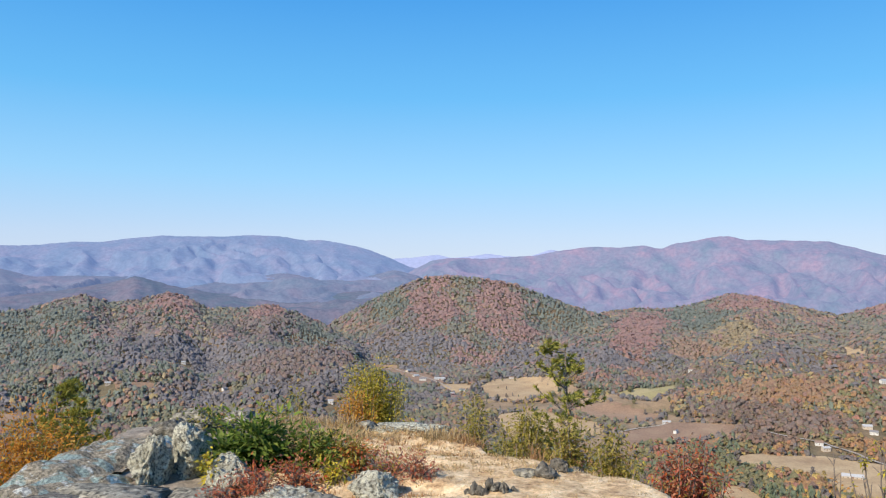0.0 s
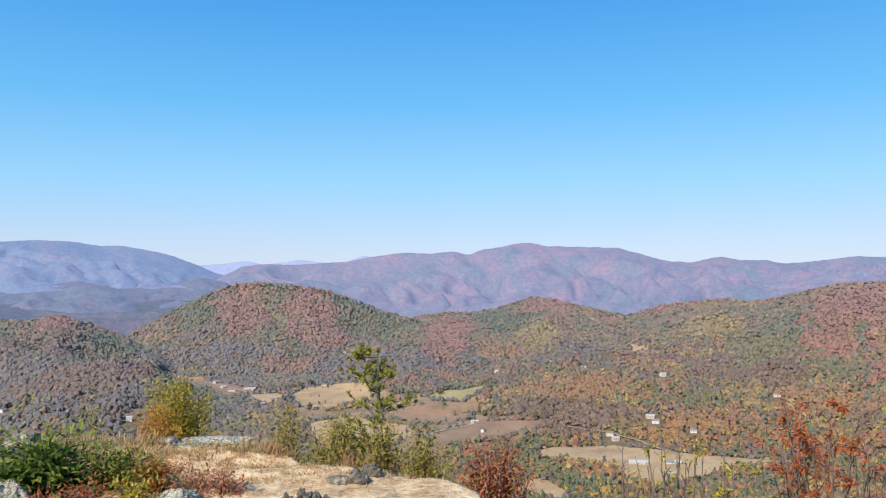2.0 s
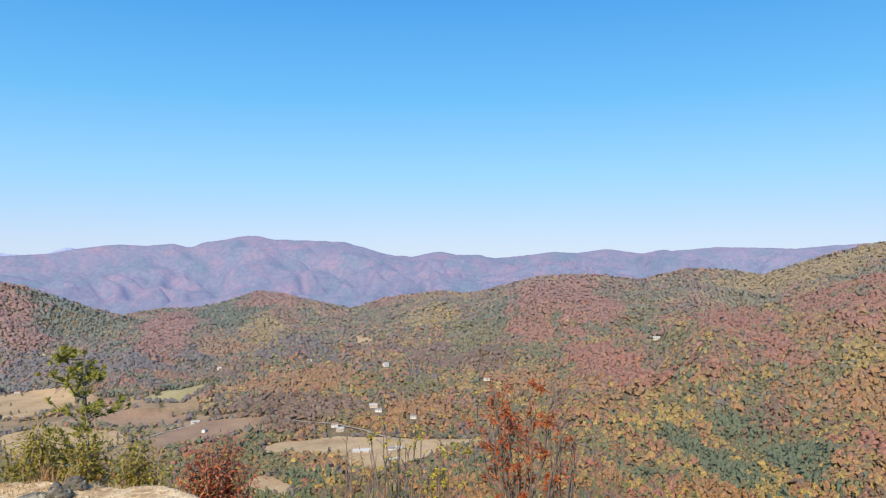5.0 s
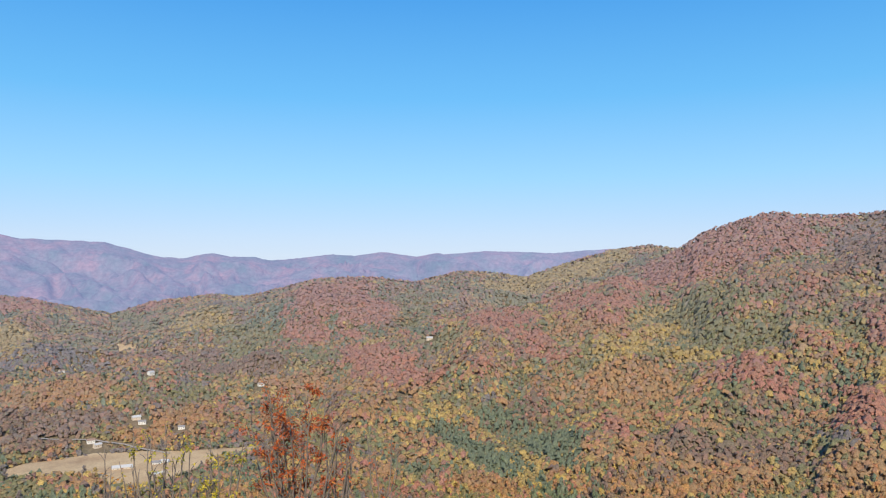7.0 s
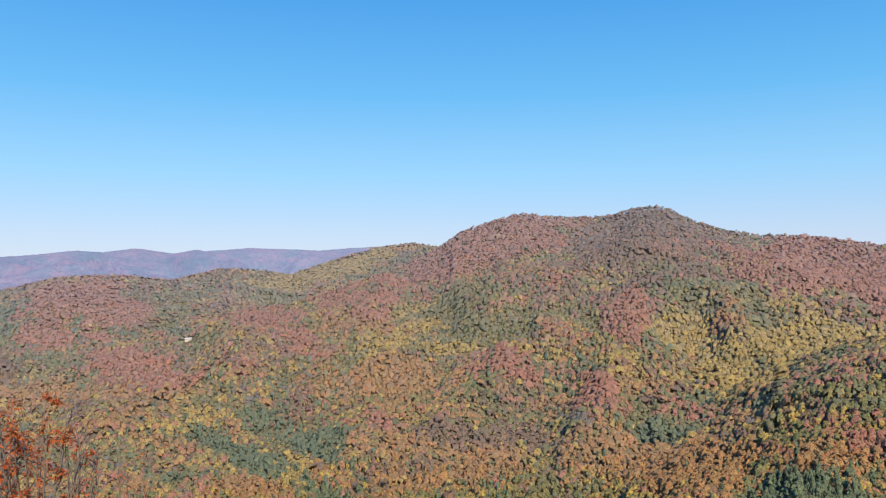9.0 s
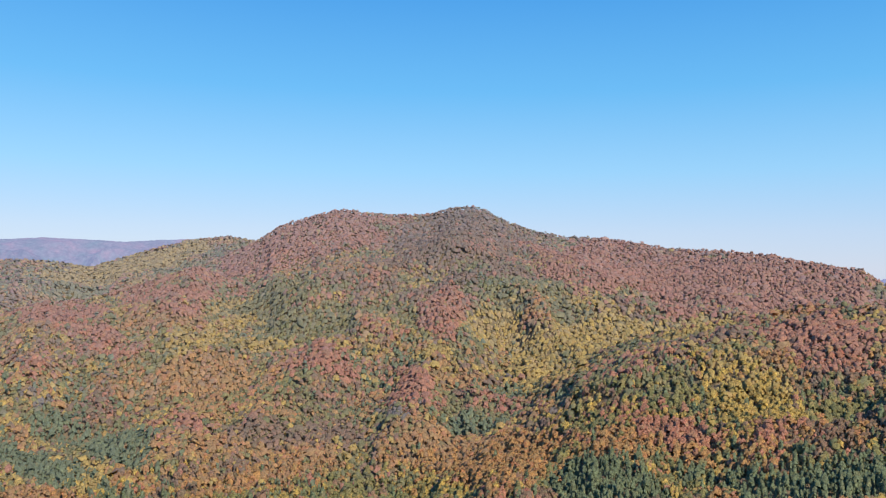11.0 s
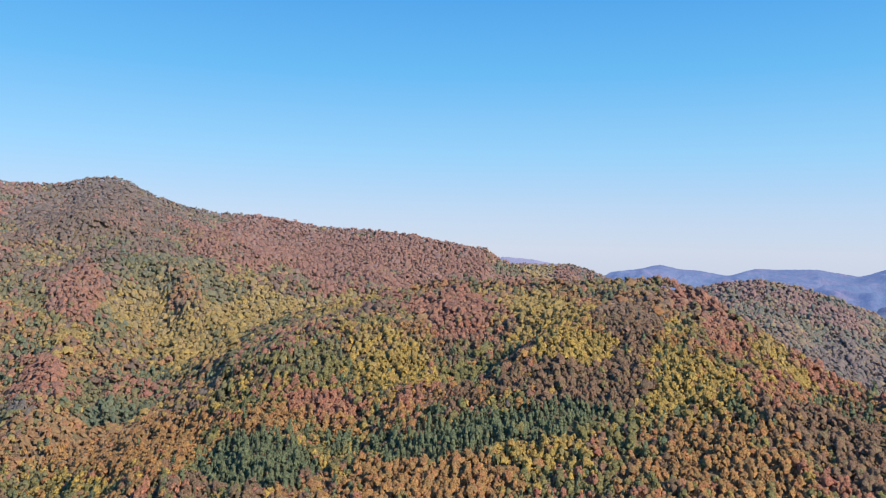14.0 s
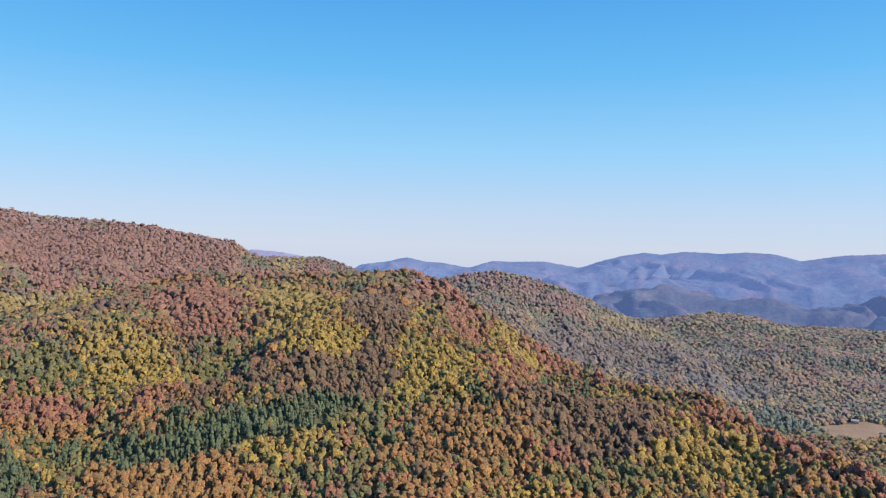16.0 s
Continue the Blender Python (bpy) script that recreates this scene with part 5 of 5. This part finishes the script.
shrub("orange_bush", -13.2, 11.0, low(-13.2, 11.0), 0.62, -1.62, [("foliage", ORANGE_LEAF, 1.0)], 1700, 0.045, 15, "orange autumn bush behind the ledge", stems=26, hollow=0.7)
shrub("yellow_bush", -9.4, 11.5, low(-9.4, 11.5), 0.5, -1.86, [("foliage", YELLOW_LEAF, 1.0)], 260, 0.05, 16, "thin yellow bush behind the ledge", stems=16)
shrub("rim_shrub", -4.7, 9.0, low(-4.7, 9.0), 0.55, -1.42, [("foliage", OLIVE_LEAF, 1.0)], 2400, 0.05, 17, "thin olive yellow shrub at the ledge's rim", stems=26, shape=0.75, hollow=0.45, bark=PALE_BARK)
shrub("rim_shrub", -1.2, 8.4, low(-1.2, 8.4), 0.7, -1.42, [("foliage", OLIVE_LEAF, 1.0)], 3400, 0.05, 18, "thin olive yellow shrub at the ledge's rim", stems=30, hollow=0.45, bark=PALE_BARK)
shrub("rim_shrub", 2.2, 8.3, low(2.2, 8.3), 0.75, -1.48, [("foliage", OLIVE_LEAF, 0.85), ("brown_foliage", RUSTY, 0.15)], 3400, 0.05, 19, "thin olive yellow shrub at the ledge's rim", stems=30, hollow=0.45, bark=PALE_BARK)
shrub("rim_shrub", 5.4, 8.2, low(5.4, 8.2), 0.6, -1.58, [("foliage", OLIVE_LEAF, 1.0)], 2200, 0.05, 20, "thin olive green shrub at the ledge's rim", stems=24, hollow=0.45, bark=PALE_BARK)
shrub("orange_bush", -35.5, 9.2, low(-35.5, 9.2), 1.7, -1.45, [("foliage", ORANGE_LEAF, 0.9), ("green_foliage", OLIVE_LEAF, 0.1)], 8500, 0.052, 21, "broad orange autumn bush beside the ledge", stems=46, shape=0.6, hollow=0.65)
shrub("red_bush", 10.6, 6.7, low(10.6, 6.7), 0.66, -1.30, [("foliage", MAROON_LEAF, 0.80), ("red_foliage", RED_LEAF, 0.12), ("yellow_foliage", OLIVE_LEAF, 0.08)], 2000, 0.045, 22, "dark red autumn bush beside the ledge", stems=44, shape=0.5, hollow=0.72, spread=0.75)
shrub("yellow_bush", 7.6, 6.8, low(7.6, 6.8), 0.45, -1.62, [("foliage", OLIVE_LEAF, 0.6), ("yellow_foliage", YELLOW_LEAF, 0.4)], 280, 0.05, 23, "thin yellow green bush beside the ledge", stems=20)


def sapling(name, b, r, width, top, mat, count, size, seed, label, stems, bark=BARK):
    """A thin, many-stemmed sapling with few leaves left on upright twigs."""
    rng = random.Random(seed)
    x, y = r * math.sin(radians(b)), r * math.cos(radians(b))
    z0 = low(b, r)
    ob = holder(name, x, y, z0, label, "tree")
    h = top - z0
    lm = Pile()
    twigs = []
    for i in range(stems):
        sm = Pile()
        a = rng.uniform(0, 6.283)
        reach = rng.uniform(0.1, 0.5) * width
        hh = h * rng.uniform(0.72, 1.0)
        foot = Vector((rng.uniform(-0.08, 0.08), rng.uniform(-0.08, 0.08), 0))
        tip = Vector((math.cos(a) * reach, math.sin(a) * reach, hh))
        mid = foot.lerp(tip, 0.55) + Vector((math.cos(a), math.sin(a), 0)) * reach * 0.25
        pts = [foot * (1 - t) ** 2 + mid * 2 * t * (1 - t) + tip * t * t for t in (0, 0.2, 0.4, 0.6, 0.8, 1)]
        pts = [p + Vector((rng.gauss(0, 0.012), rng.gauss(0, 0.012), 0)) for p in pts]
        tube(sm, pts, 0.016, 0.003)
        for _ in range(9):
            t = rng.uniform(0.35, 0.97)
            k = min(int(t * 5), 4)
            p = pts[k].lerp(pts[k + 1], t * 5 - k)
            d = Vector((rng.gauss(0, 1), rng.gauss(0, 1), rng.uniform(0.6, 1.8))).normalized() * rng.uniform(0.08, 0.24) * width
            tube(sm, [p, p + d * 0.5 + Vector((0, 0, 0.01)), p + d], 0.005, 0.0018, 4)
            twigs.append((p, d))
        part("stem", sm, bark, ob)
    clumps = [rng.choice(twigs) for _ in range(max(8, len(twigs) // 2))]
    for _ in range(count):
        p, d = rng.choice(clumps)
        q = p + d * rng.uniform(0.3, 1.05) + Vector((rng.gauss(0, 0.018), rng.gauss(0, 0.018), rng.gauss(0, 0.018)))
        leaf(lm, q, Vector((rng.gauss(0, 1), rng.gauss(0, 1), -0.4)).normalized(), size * rng.uniform(0.6, 1.3), size * 0.45, rng)
    part("foliage", lm, mat, ob)
    return ob


sapling("red_sapling", 32.5, 8.6, 1.3, -1.20, RED_LEAF, 2600, 0.05, 41, "red-leaved autumn sapling with thin bare twigs", 22)
sapling("red_sapling", 35.6, 8.8, 0.7, -1.52, RED_LEAF, 160, 0.055, 42, "thin red-leaved sapling, nearly bare", 10)
sapling("bare_sapling", 38.6, 9.5, 0.7, -1.62, RED_LEAF, 60, 0.05, 43, "thin bare sapling beside the ledge", 4)
sapling("yellow_sapling", 23.6, 7.6, 0.85, -1.40, YELLOW_LEAF, 380, 0.042, 44, "thin sapling with few yellow leaves", 12)
sapling("yellow_sapling", 27.0, 7.8, 0.65, -1.58, YELLOW_LEAF, 620, 0.042, 45, "thin yellow-leaved sapling beside the ledge", 9)
sapling("bare_sapling", 20.6, 8.2, 0.6, -1.70, ORANGE_LEAF, 60, 0.05, 46, "thin bare sapling beside the ledge", 5)


def young_pine(name, b, r, top, seed, label, whorls, low_share, reach, lean=(0, 0), tuft=0.07, gap_side=None):
    """A young pine: trunk, uneven limbs, needles in tufts at their ends."""
    rng = random.Random(seed)
    x, y = r * math.sin(radians(b)), r * math.cos(radians(b))
    z0 = low(b, r)
    ob = holder(name, x, y, z0, label, "tree")
    h = top - z0
    trunk = [Vector((lean[0] * t * h + 0.015 * math.sin(5 * t), lean[1] * t * h, t * h)) for t in (0, 0.2, 0.4, 0.6, 0.8, 1)]
    tm = Pile()
    tube(tm, trunk, 0.028, 0.006, 7)
    part("trunk", tm, BARK, ob)
    nm = Pile()

    def needles(p, d, n):
        for _ in range(n):
            w = (d * 0.8 + Vector((rng.gauss(0, 1), rng.gauss(0, 1), rng.gauss(0, 1) + 0.2)) * 0.6).normalized()
            s = w.orthogonal().normalized() * 0.0085
            q = p + w * tuft * rng.uniform(0.6, 1.2)
            nm.face((nm.put(p - s), nm.put(p + s), nm.put(q)))

    for i in range(whorls):
        t = low_share + (1 - low_share) * (i + rng.uniform(0, 0.6)) / whorls
        p = trunk[0].lerp(trunk[-1], t)
        for _ in range(rng.randint(2, 4)):
            a = rng.uniform(0, 6.283)
            p = trunk[0].lerp(trunk[-1], min(0.98, t + rng.uniform(-0.06, 0.06)))
            if gap_side is not None and math.cos(a - gap_side) > 0.2 and rng.random() < 0.75:
                continue
            length = reach * (1.05 - t * 0.75) * rng.uniform(0.5, 1.15)
            d = Vector((math.cos(a), math.sin(a), rng.uniform(-0.05, 0.4)))
            pts = [p, p + d * length * 0.4, p + d * length * 0.75 + Vector((0, 0, 0.02)), p + d * length + Vector((0, 0, 0.06))]
            bm = Pile()
            tube(bm, pts, 0.010, 0.003, 4)
            for k in range(7):
                u = rng.uniform(0.25, 1.0)
                q = p.lerp(pts[-1], u)
                side = Vector((rng.gauss(0, 1), rng.gauss(0, 1), rng.uniform(0, 0.9))).normalized() * length * rng.uniform(0.12, 0.32)
                tube(bm, [q, q + side * 0.6, q + side], 0.005, 0.002, 4)
                for j in (0.5, 0.75, 1.0):
                    needles(q + side * j, side.normalized(), 9 if gap_side is None else 8)
            needles(pts[-1], d, 26 if gap_side is None else 22)
            part("limb", bm, BARK, ob)
    needles(trunk[-1], Vector((0, 0, 1)), 40)
    part("foliage", nm, NEEDLE, ob)
    return ob


young_pine("young_pine", 2.6, 9.0, -0.86, 51, "thin young pine with gaps at the ledge's rim", 18, 0.2, 0.9, (-0.03, 0), 0.06, 0.0)
young_pine("young_pine", -33.3, 11.5, -1.62, 52, "bushy young pine beside the ledge", 15, 0.35, 0.85, (0, 0), 0.085)
young_pine("young_pine", -31.9, 12.5, -1.95, 53, "bushy young pine beside the ledge", 11, 0.35, 0.7, (0, 0), 0.085)


def grass(name, mat, spots, label, seed):
    """Tufts of dry blades: spots of bearing range, distance range, tufts, height."""
    rng = random.Random(seed)
    bm = Pile()
    for b0, b1, r0, r1, n, h in spots:
        for _ in range(n):
            b, r = rng.uniform(b0, b1), rng.uniform(r0, r1)
            x, y = r * math.sin(radians(b)), r * math.cos(radians(b))
            z = max(rock_z(x, y), low(b, r)) - 0.01
            for _ in range(14):
                a = rng.uniform(0, 6.283)
                l = h * rng.uniform(0.5, 1.2)
                p = Vector((x + rng.gauss(0, 0.03), y + rng.gauss(0, 0.03), z))
                lean = rng.uniform(0.15, 1.3)
                d = Vector((math.cos(a) * lean, math.sin(a) * lean, 1)).normalized()
                s = Vector((-math.sin(a), math.cos(a), 0)) * 0.0035
                m = p + d * l * 0.6
                q = m + Vector((d.x * 1.8, d.y * 1.8, d.z * 0.7)).normalized() * l * 0.45
                v = [bm.put(c) for c in (p - s, p + s, m + s * 0.8, m - s * 0.8, q)]
                bm.face(v[:4]), bm.face((v[3], v[2], v[4]))
    ob = part(name, bm, mat)
    tagged(ob, label, "grass", kind="stuff")


grass("dry_grass", STRAW, [(-21, -12.5, 7.4, 8.7, 230, 0.12), (-19, -14, 8.2, 8.8, 60, 0.16), (-14.6, -13.4, 7.9, 8.5, 22, 0.22), (-8, -5.5, 7.4, 8.2, 26, 0.14), (-13, -5, 7.2, 8.0, 110, 0.08),
                           (-14, 4, 6.2, 7.9, 520, 0.04), (-9, 8, 5.3, 6.4, 130, 0.03), (-18, -12, 6.8, 7.6, 60, 0.10), (-34, -28, 5.6, 6.3, 40, 0.04)],
      "pale dry grass tufts on the rock ledge", 71)
grass("dry_grass", RUSTY, [(-1, 6.5, 6.75, 7.5, 150, 0.20), (4, 9.5, 6.5, 7.2, 60, 0.17), (-19, -14, 6.7, 7.3, 40, 0.12), (-16, -7, 5.4, 6.1, 60, 0.05), (-14, -2, 6.7, 7.9, 150, 0.045), (-6, -3, 7.2, 8.0, 40, 0.12)],
      "rust brown dry grass along the ledge's rim", 72)


# ---- buildings and roads of the valley ----
def plain_material(name, color, rough=0.8, spread=0.15, scale=0.8):
    m, ns, ln, b = material(name)
    g = noise_tex(ns, ln, scale, 5, 0.65)
    t = ramp(ns, [(0.3, tuple(c * (1 - spread) for c in color)), (0.7, tuple(min(c * (1 + spread), 0.9) for c in color))])
    ln.new(g, t.inputs[0])
    ln.new(t.outputs[0], b.inputs["Base Color"])
    b.inputs["Roughness"].default_value = rough
    return m


WHITE_WALL = plain_material("white_siding", (0.58, 0.56, 0.52))
TAN_WALL = plain_material("tan_siding", (0.50, 0.42, 0.33))
PALE_ROOF = plain_material("pale_metal_roof", (0.42, 0.42, 0.42), 0.6)
GREY_ROOF = plain_material("grey_shingle_roof", (0.22, 0.21, 0.21))
BROWN_ROOF = plain_material("brown_shingle_roof", (0.25, 0.17, 0.13))
PANE = plain_material("window_pane", (0.05, 0.06, 0.07), 0.15)
DOOR = plain_material("door_paint", (0.22, 0.13, 0.09))
BRICK = plain_material("chimney_brick", (0.30, 0.16, 0.12))
ROAD = plain_material("pale_road", (0.36, 0.31, 0.26), 0.9, 0.25, 0.2)


def block(bm, x0, y0, z0, x1, y1, z1):
    v = [bm.verts.new((x, y, z)) for z in (z0, z1) for x, y in ((x0, y0), (x1, y0), (x1, y1), (x0, y1))]
    for f in ((3, 2, 1, 0), (4, 5, 6, 7), (0, 1, 5, 4), (1, 2, 6, 5), (2, 3, 7, 6), (3, 0, 4, 7)):
        bm.faces.new([v[i] for i in f])


def gable(bm, x, y, z0, z1, thick):
    """A gable roof with overhang, ridge along x."""
    outer = [(-y, z0), (0, z1), (y, z0)]
    inner = [(y, z0 - thick), (0, z1 - thick), (-y, z0 - thick)]
    ring = outer + inner
    a, c = [bm.verts.new((-x, p, q)) for p, q in ring], [bm.verts.new((x, p, q)) for p, q in ring]
    for i in range(6):
        bm.faces.new((a[i], c[i], c[(i + 1) % 6], a[(i + 1) % 6]))
    for s in (a, c[::-1]):
        bm.faces.new((s[0], s[5], s[4], s[1])), bm.faces.new((s[1], s[4], s[3], s[2]))


def building(kind, x, y, length, turn, i):
    barn = kind == "barn"
    length = max(length * 0.85, 9)
    deep = min(length * 0.6, 9.5) if not barn else min(length * 0.34, 12)
    tall = 3.4 if barn else (5.2 if i % 3 == 0 else 3.6)
    wall_mat = WHITE_WALL if i % 4 else TAN_WALL
    roof_mat = (PALE_ROOF, GREY_ROOF, PALE_ROOF, BROWN_ROOF)[i % 4] if not barn else PALE_ROOF
    z = float(ground_at([x], [y])[0]) + 1.0
    face = math.degrees(math.atan2(y, x)) - 90
    tone = {WHITE_WALL: "white", TAN_WALL: "tan"}[wall_mat]
    cover = {PALE_ROOF: "pale metal", GREY_ROOF: "grey shingle", BROWN_ROOF: "brown shingle"}[roof_mat]
    ob = holder(kind, x, y, z, (f"long {tone} farm barn with a {cover} roof" if barn else f"small {tone} house with a {cover} roof"), kind, "buildings in the valley")
    ob.rotation_euler = (0, 0, radians(face + turn))
    w, d = length / 2, deep / 2
    bm = bmesh.new()
    block(bm, -w, -d, -3, w, d, tall)
    # gable ends
    for s in (-1, 1):
        bm.faces.new([bm.verts.new((s * w, p, q)) for p, q in ((-d, tall), (d, tall), (0, tall + d * 0.55))][::s])
    part("wall", bm, wall_mat, ob, smooth=False)
    bm = bmesh.new()
    gable(bm, w + 0.5, d + 0.5, tall - 0.2, tall + d * 0.55 + 0.25, 0.2)
    part("roof", bm, roof_mat, ob, smooth=False)
    count = 5 if barn else 3
    for k in range(count):
        cx = -w + (k + 0.5) * length / count
        bm = bmesh.new()
        if k == count // 2:
            block(bm, cx - (1.6 if barn else 0.5), -d - 0.06, 0, cx + (1.6 if barn else 0.5), -d + 0.02, 2.8 if barn else 2.1)
            part("door", bm, DOOR, ob, smooth=False)
        else:
            block(bm, cx - 0.6, -d - 0.06, 1.0, cx + 0.6, -d + 0.02, 2.3)
            win = part("window", bm, WHITE_WALL, ob, smooth=False)
            bm = bmesh.new()
            block(bm, cx - 0.5, -d - 0.09, 1.1, cx + 0.5, -d - 0.055, 2.2)
            part("pane", bm, PANE, win, smooth=False)
    if not barn:
        bm = bmesh.new()
        block(bm, w * 0.5, 0.4, tall, w * 0.5 + 0.8, 1.2, tall + d * 0.55 + 1.0)
        part("chimney", bm, BRICK, ob, smooth=False)


for _i, (_kind, _x, _y, _l, _turn) in enumerate(BUILDINGS):
    building(_kind, _x, _y, _l, _turn, _i)


def road(line):
    pts = []
    for (x0, y0), (x1, y1) in zip(line, line[1:]):
        n = max(2, int(math.hypot(x1 - x0, y1 - y0) / 12))
        pts += [(x0 + (x1 - x0) * k / n, y0 + (y1 - y0) * k / n) for k in range(n)]
    pts.append(line[-1])
    p = np.array(pts, float)
    t = np.gradient(p, axis=0)
    t /= np.linalg.norm(t, axis=1)[:, None]
    side = np.stack([-t[:, 1], t[:, 0]], 1) * 2.6
    z = ground_at(p[:, 0], p[:, 1]) + 2.6
    rows = np.stack([np.column_stack([p + s * side, z - abs(s) * 0.2]) for s in (-1, 0, 1)], 1).reshape(-1, 3)
    ob = new("road", mesh_from("road", rows, grid_faces(len(p), 3), True))
    ob.data.materials.append(ROAD)
    tagged(ob, "pale country road through the valley", "road", kind="structure")


for _line in ROADS:
    road(_line)


# ---- single trees along the fields ----
def field_tree(name, height, wide, mat, seed, label, cone=False):
    """A tapered trunk with limbs and a crown of many uneven leaf clumps."""
    rng = random.Random(seed)
    ob = holder(name, 0, 0, 0, label, "tree", "trees along the fields")
    tm = Pile()
    tube(tm, [Vector((0, 0, -1.5)), Vector((0.15, 0, height * 0.3)), Vector((0.1, 0.2, height * 0.6)), Vector((0.2, 0.1, height * 0.9))], 0.38, 0.08, 6)
    part("trunk", tm, BARK, ob)
    cm = Pile()
    for k in range(34):
        t = rng.uniform(0.22, 0.98)
        reach = wide / 2 * ((1.05 - t) * 1.2 if cone else math.sin(min(1.0, (1.08 - t) * 1.5) * 1.57)) * math.sqrt(rng.random())
        a = rng.uniform(0, 6.283)
        c = Vector((math.cos(a) * reach, math.sin(a) * reach, t * height))
        if k < 6:
            lm = Pile()
            tube(lm, [Vector((0.1, 0.1, t * height * 0.75)), Vector((c.x * 0.5, c.y * 0.5, t * height * 0.9)), c], 0.12, 0.03, 4)
            part("limb", lm, BARK, ob)
        v, f = rng.choice(SPRAYS)
        s = wide * rng.uniform(0.22, 0.42)
        base = len(cm.points)
        cm.points += [(c.x + p[0] * s, c.y + p[1] * s, c.z + p[2] * s) for p in v]
        cm.sides += [tuple(int(i) + base for i in t3) for t3 in f]
    part("crown", cm, mat, ob)
    return ob


def field_trees():
    rng = random.Random(12)
    kinds = [field_tree("field_tree", 17, 8, LEAVES["middle", "bare"], 1, "grey half bare tree beside a field"),
             field_tree("field_tree", 15, 9, LEAVES["middle", "green"], 2, "olive green broadleaf tree beside a field"),
             field_tree("field_tree", 16, 8, LEAVES["middle", "yellow"], 3, "yellow autumn tree beside a field"),
             field_tree("pine_tree", 18, 6, LEAVES["middle", "pine"], 4, "dark green pine tree beside a field", True),
             field_tree("field_tree", 13, 8, LEAVES["middle", "orange"], 5, "orange autumn tree beside a field")]
    spots = []
    for kind, outline in FIELDS:
        if kind == "meadow" or outline[0][1] < 0:
            continue
        for (x0, y0), (x1, y1) in zip(outline, outline[1:] + outline[:1]):
            n = int(math.hypot(x1 - x0, y1 - y0) / (26 if kind == "pasture" else 38))
            for _ in range(n):
                t = rng.random()
                spots.append((x0 + (x1 - x0) * t + rng.gauss(0, 5), y0 + (y1 - y0) * t + rng.gauss(0, 5)))
    open_land = [o for k, o in FIELDS if k == "pasture"][0]
    xs, ys = np.array([p[0] for p in open_land]), np.array([p[1] for p in open_land])
    spots = spots[:165]
    while len(spots) < 225:
        x, y = rng.uniform(xs.min(), xs.max()), rng.uniform(ys.min(), ys.max())
        if inside(np.array([x]), np.array([y]), open_land)[0] and abs(float(fbm(np.array([x / 170]), np.array([y / 60]), 5, 2)[0])) < 0.12:
            spots.append((x, y))
    used = set()
    for i, (x, y) in enumerate(spots):
        k = rng.choices(range(5), (5, 3, 1.2, 1.5, 0.6))[0]
        s = rng.uniform(0.5, 1.1) if i < 165 else rng.uniform(0.25, 0.6)
        m = pose(x, y, float(ground_at([x], [y])[0]), 0, 0, rng.uniform(0, 360)) @ Matrix.Scale(s, 4)
        if k not in used:
            used.add(k)
            kinds[k].matrix_basis = m
        else:
            ob = copy_thing(kinds[k], m)
            ob.scale = (s, s, s)


field_trees()
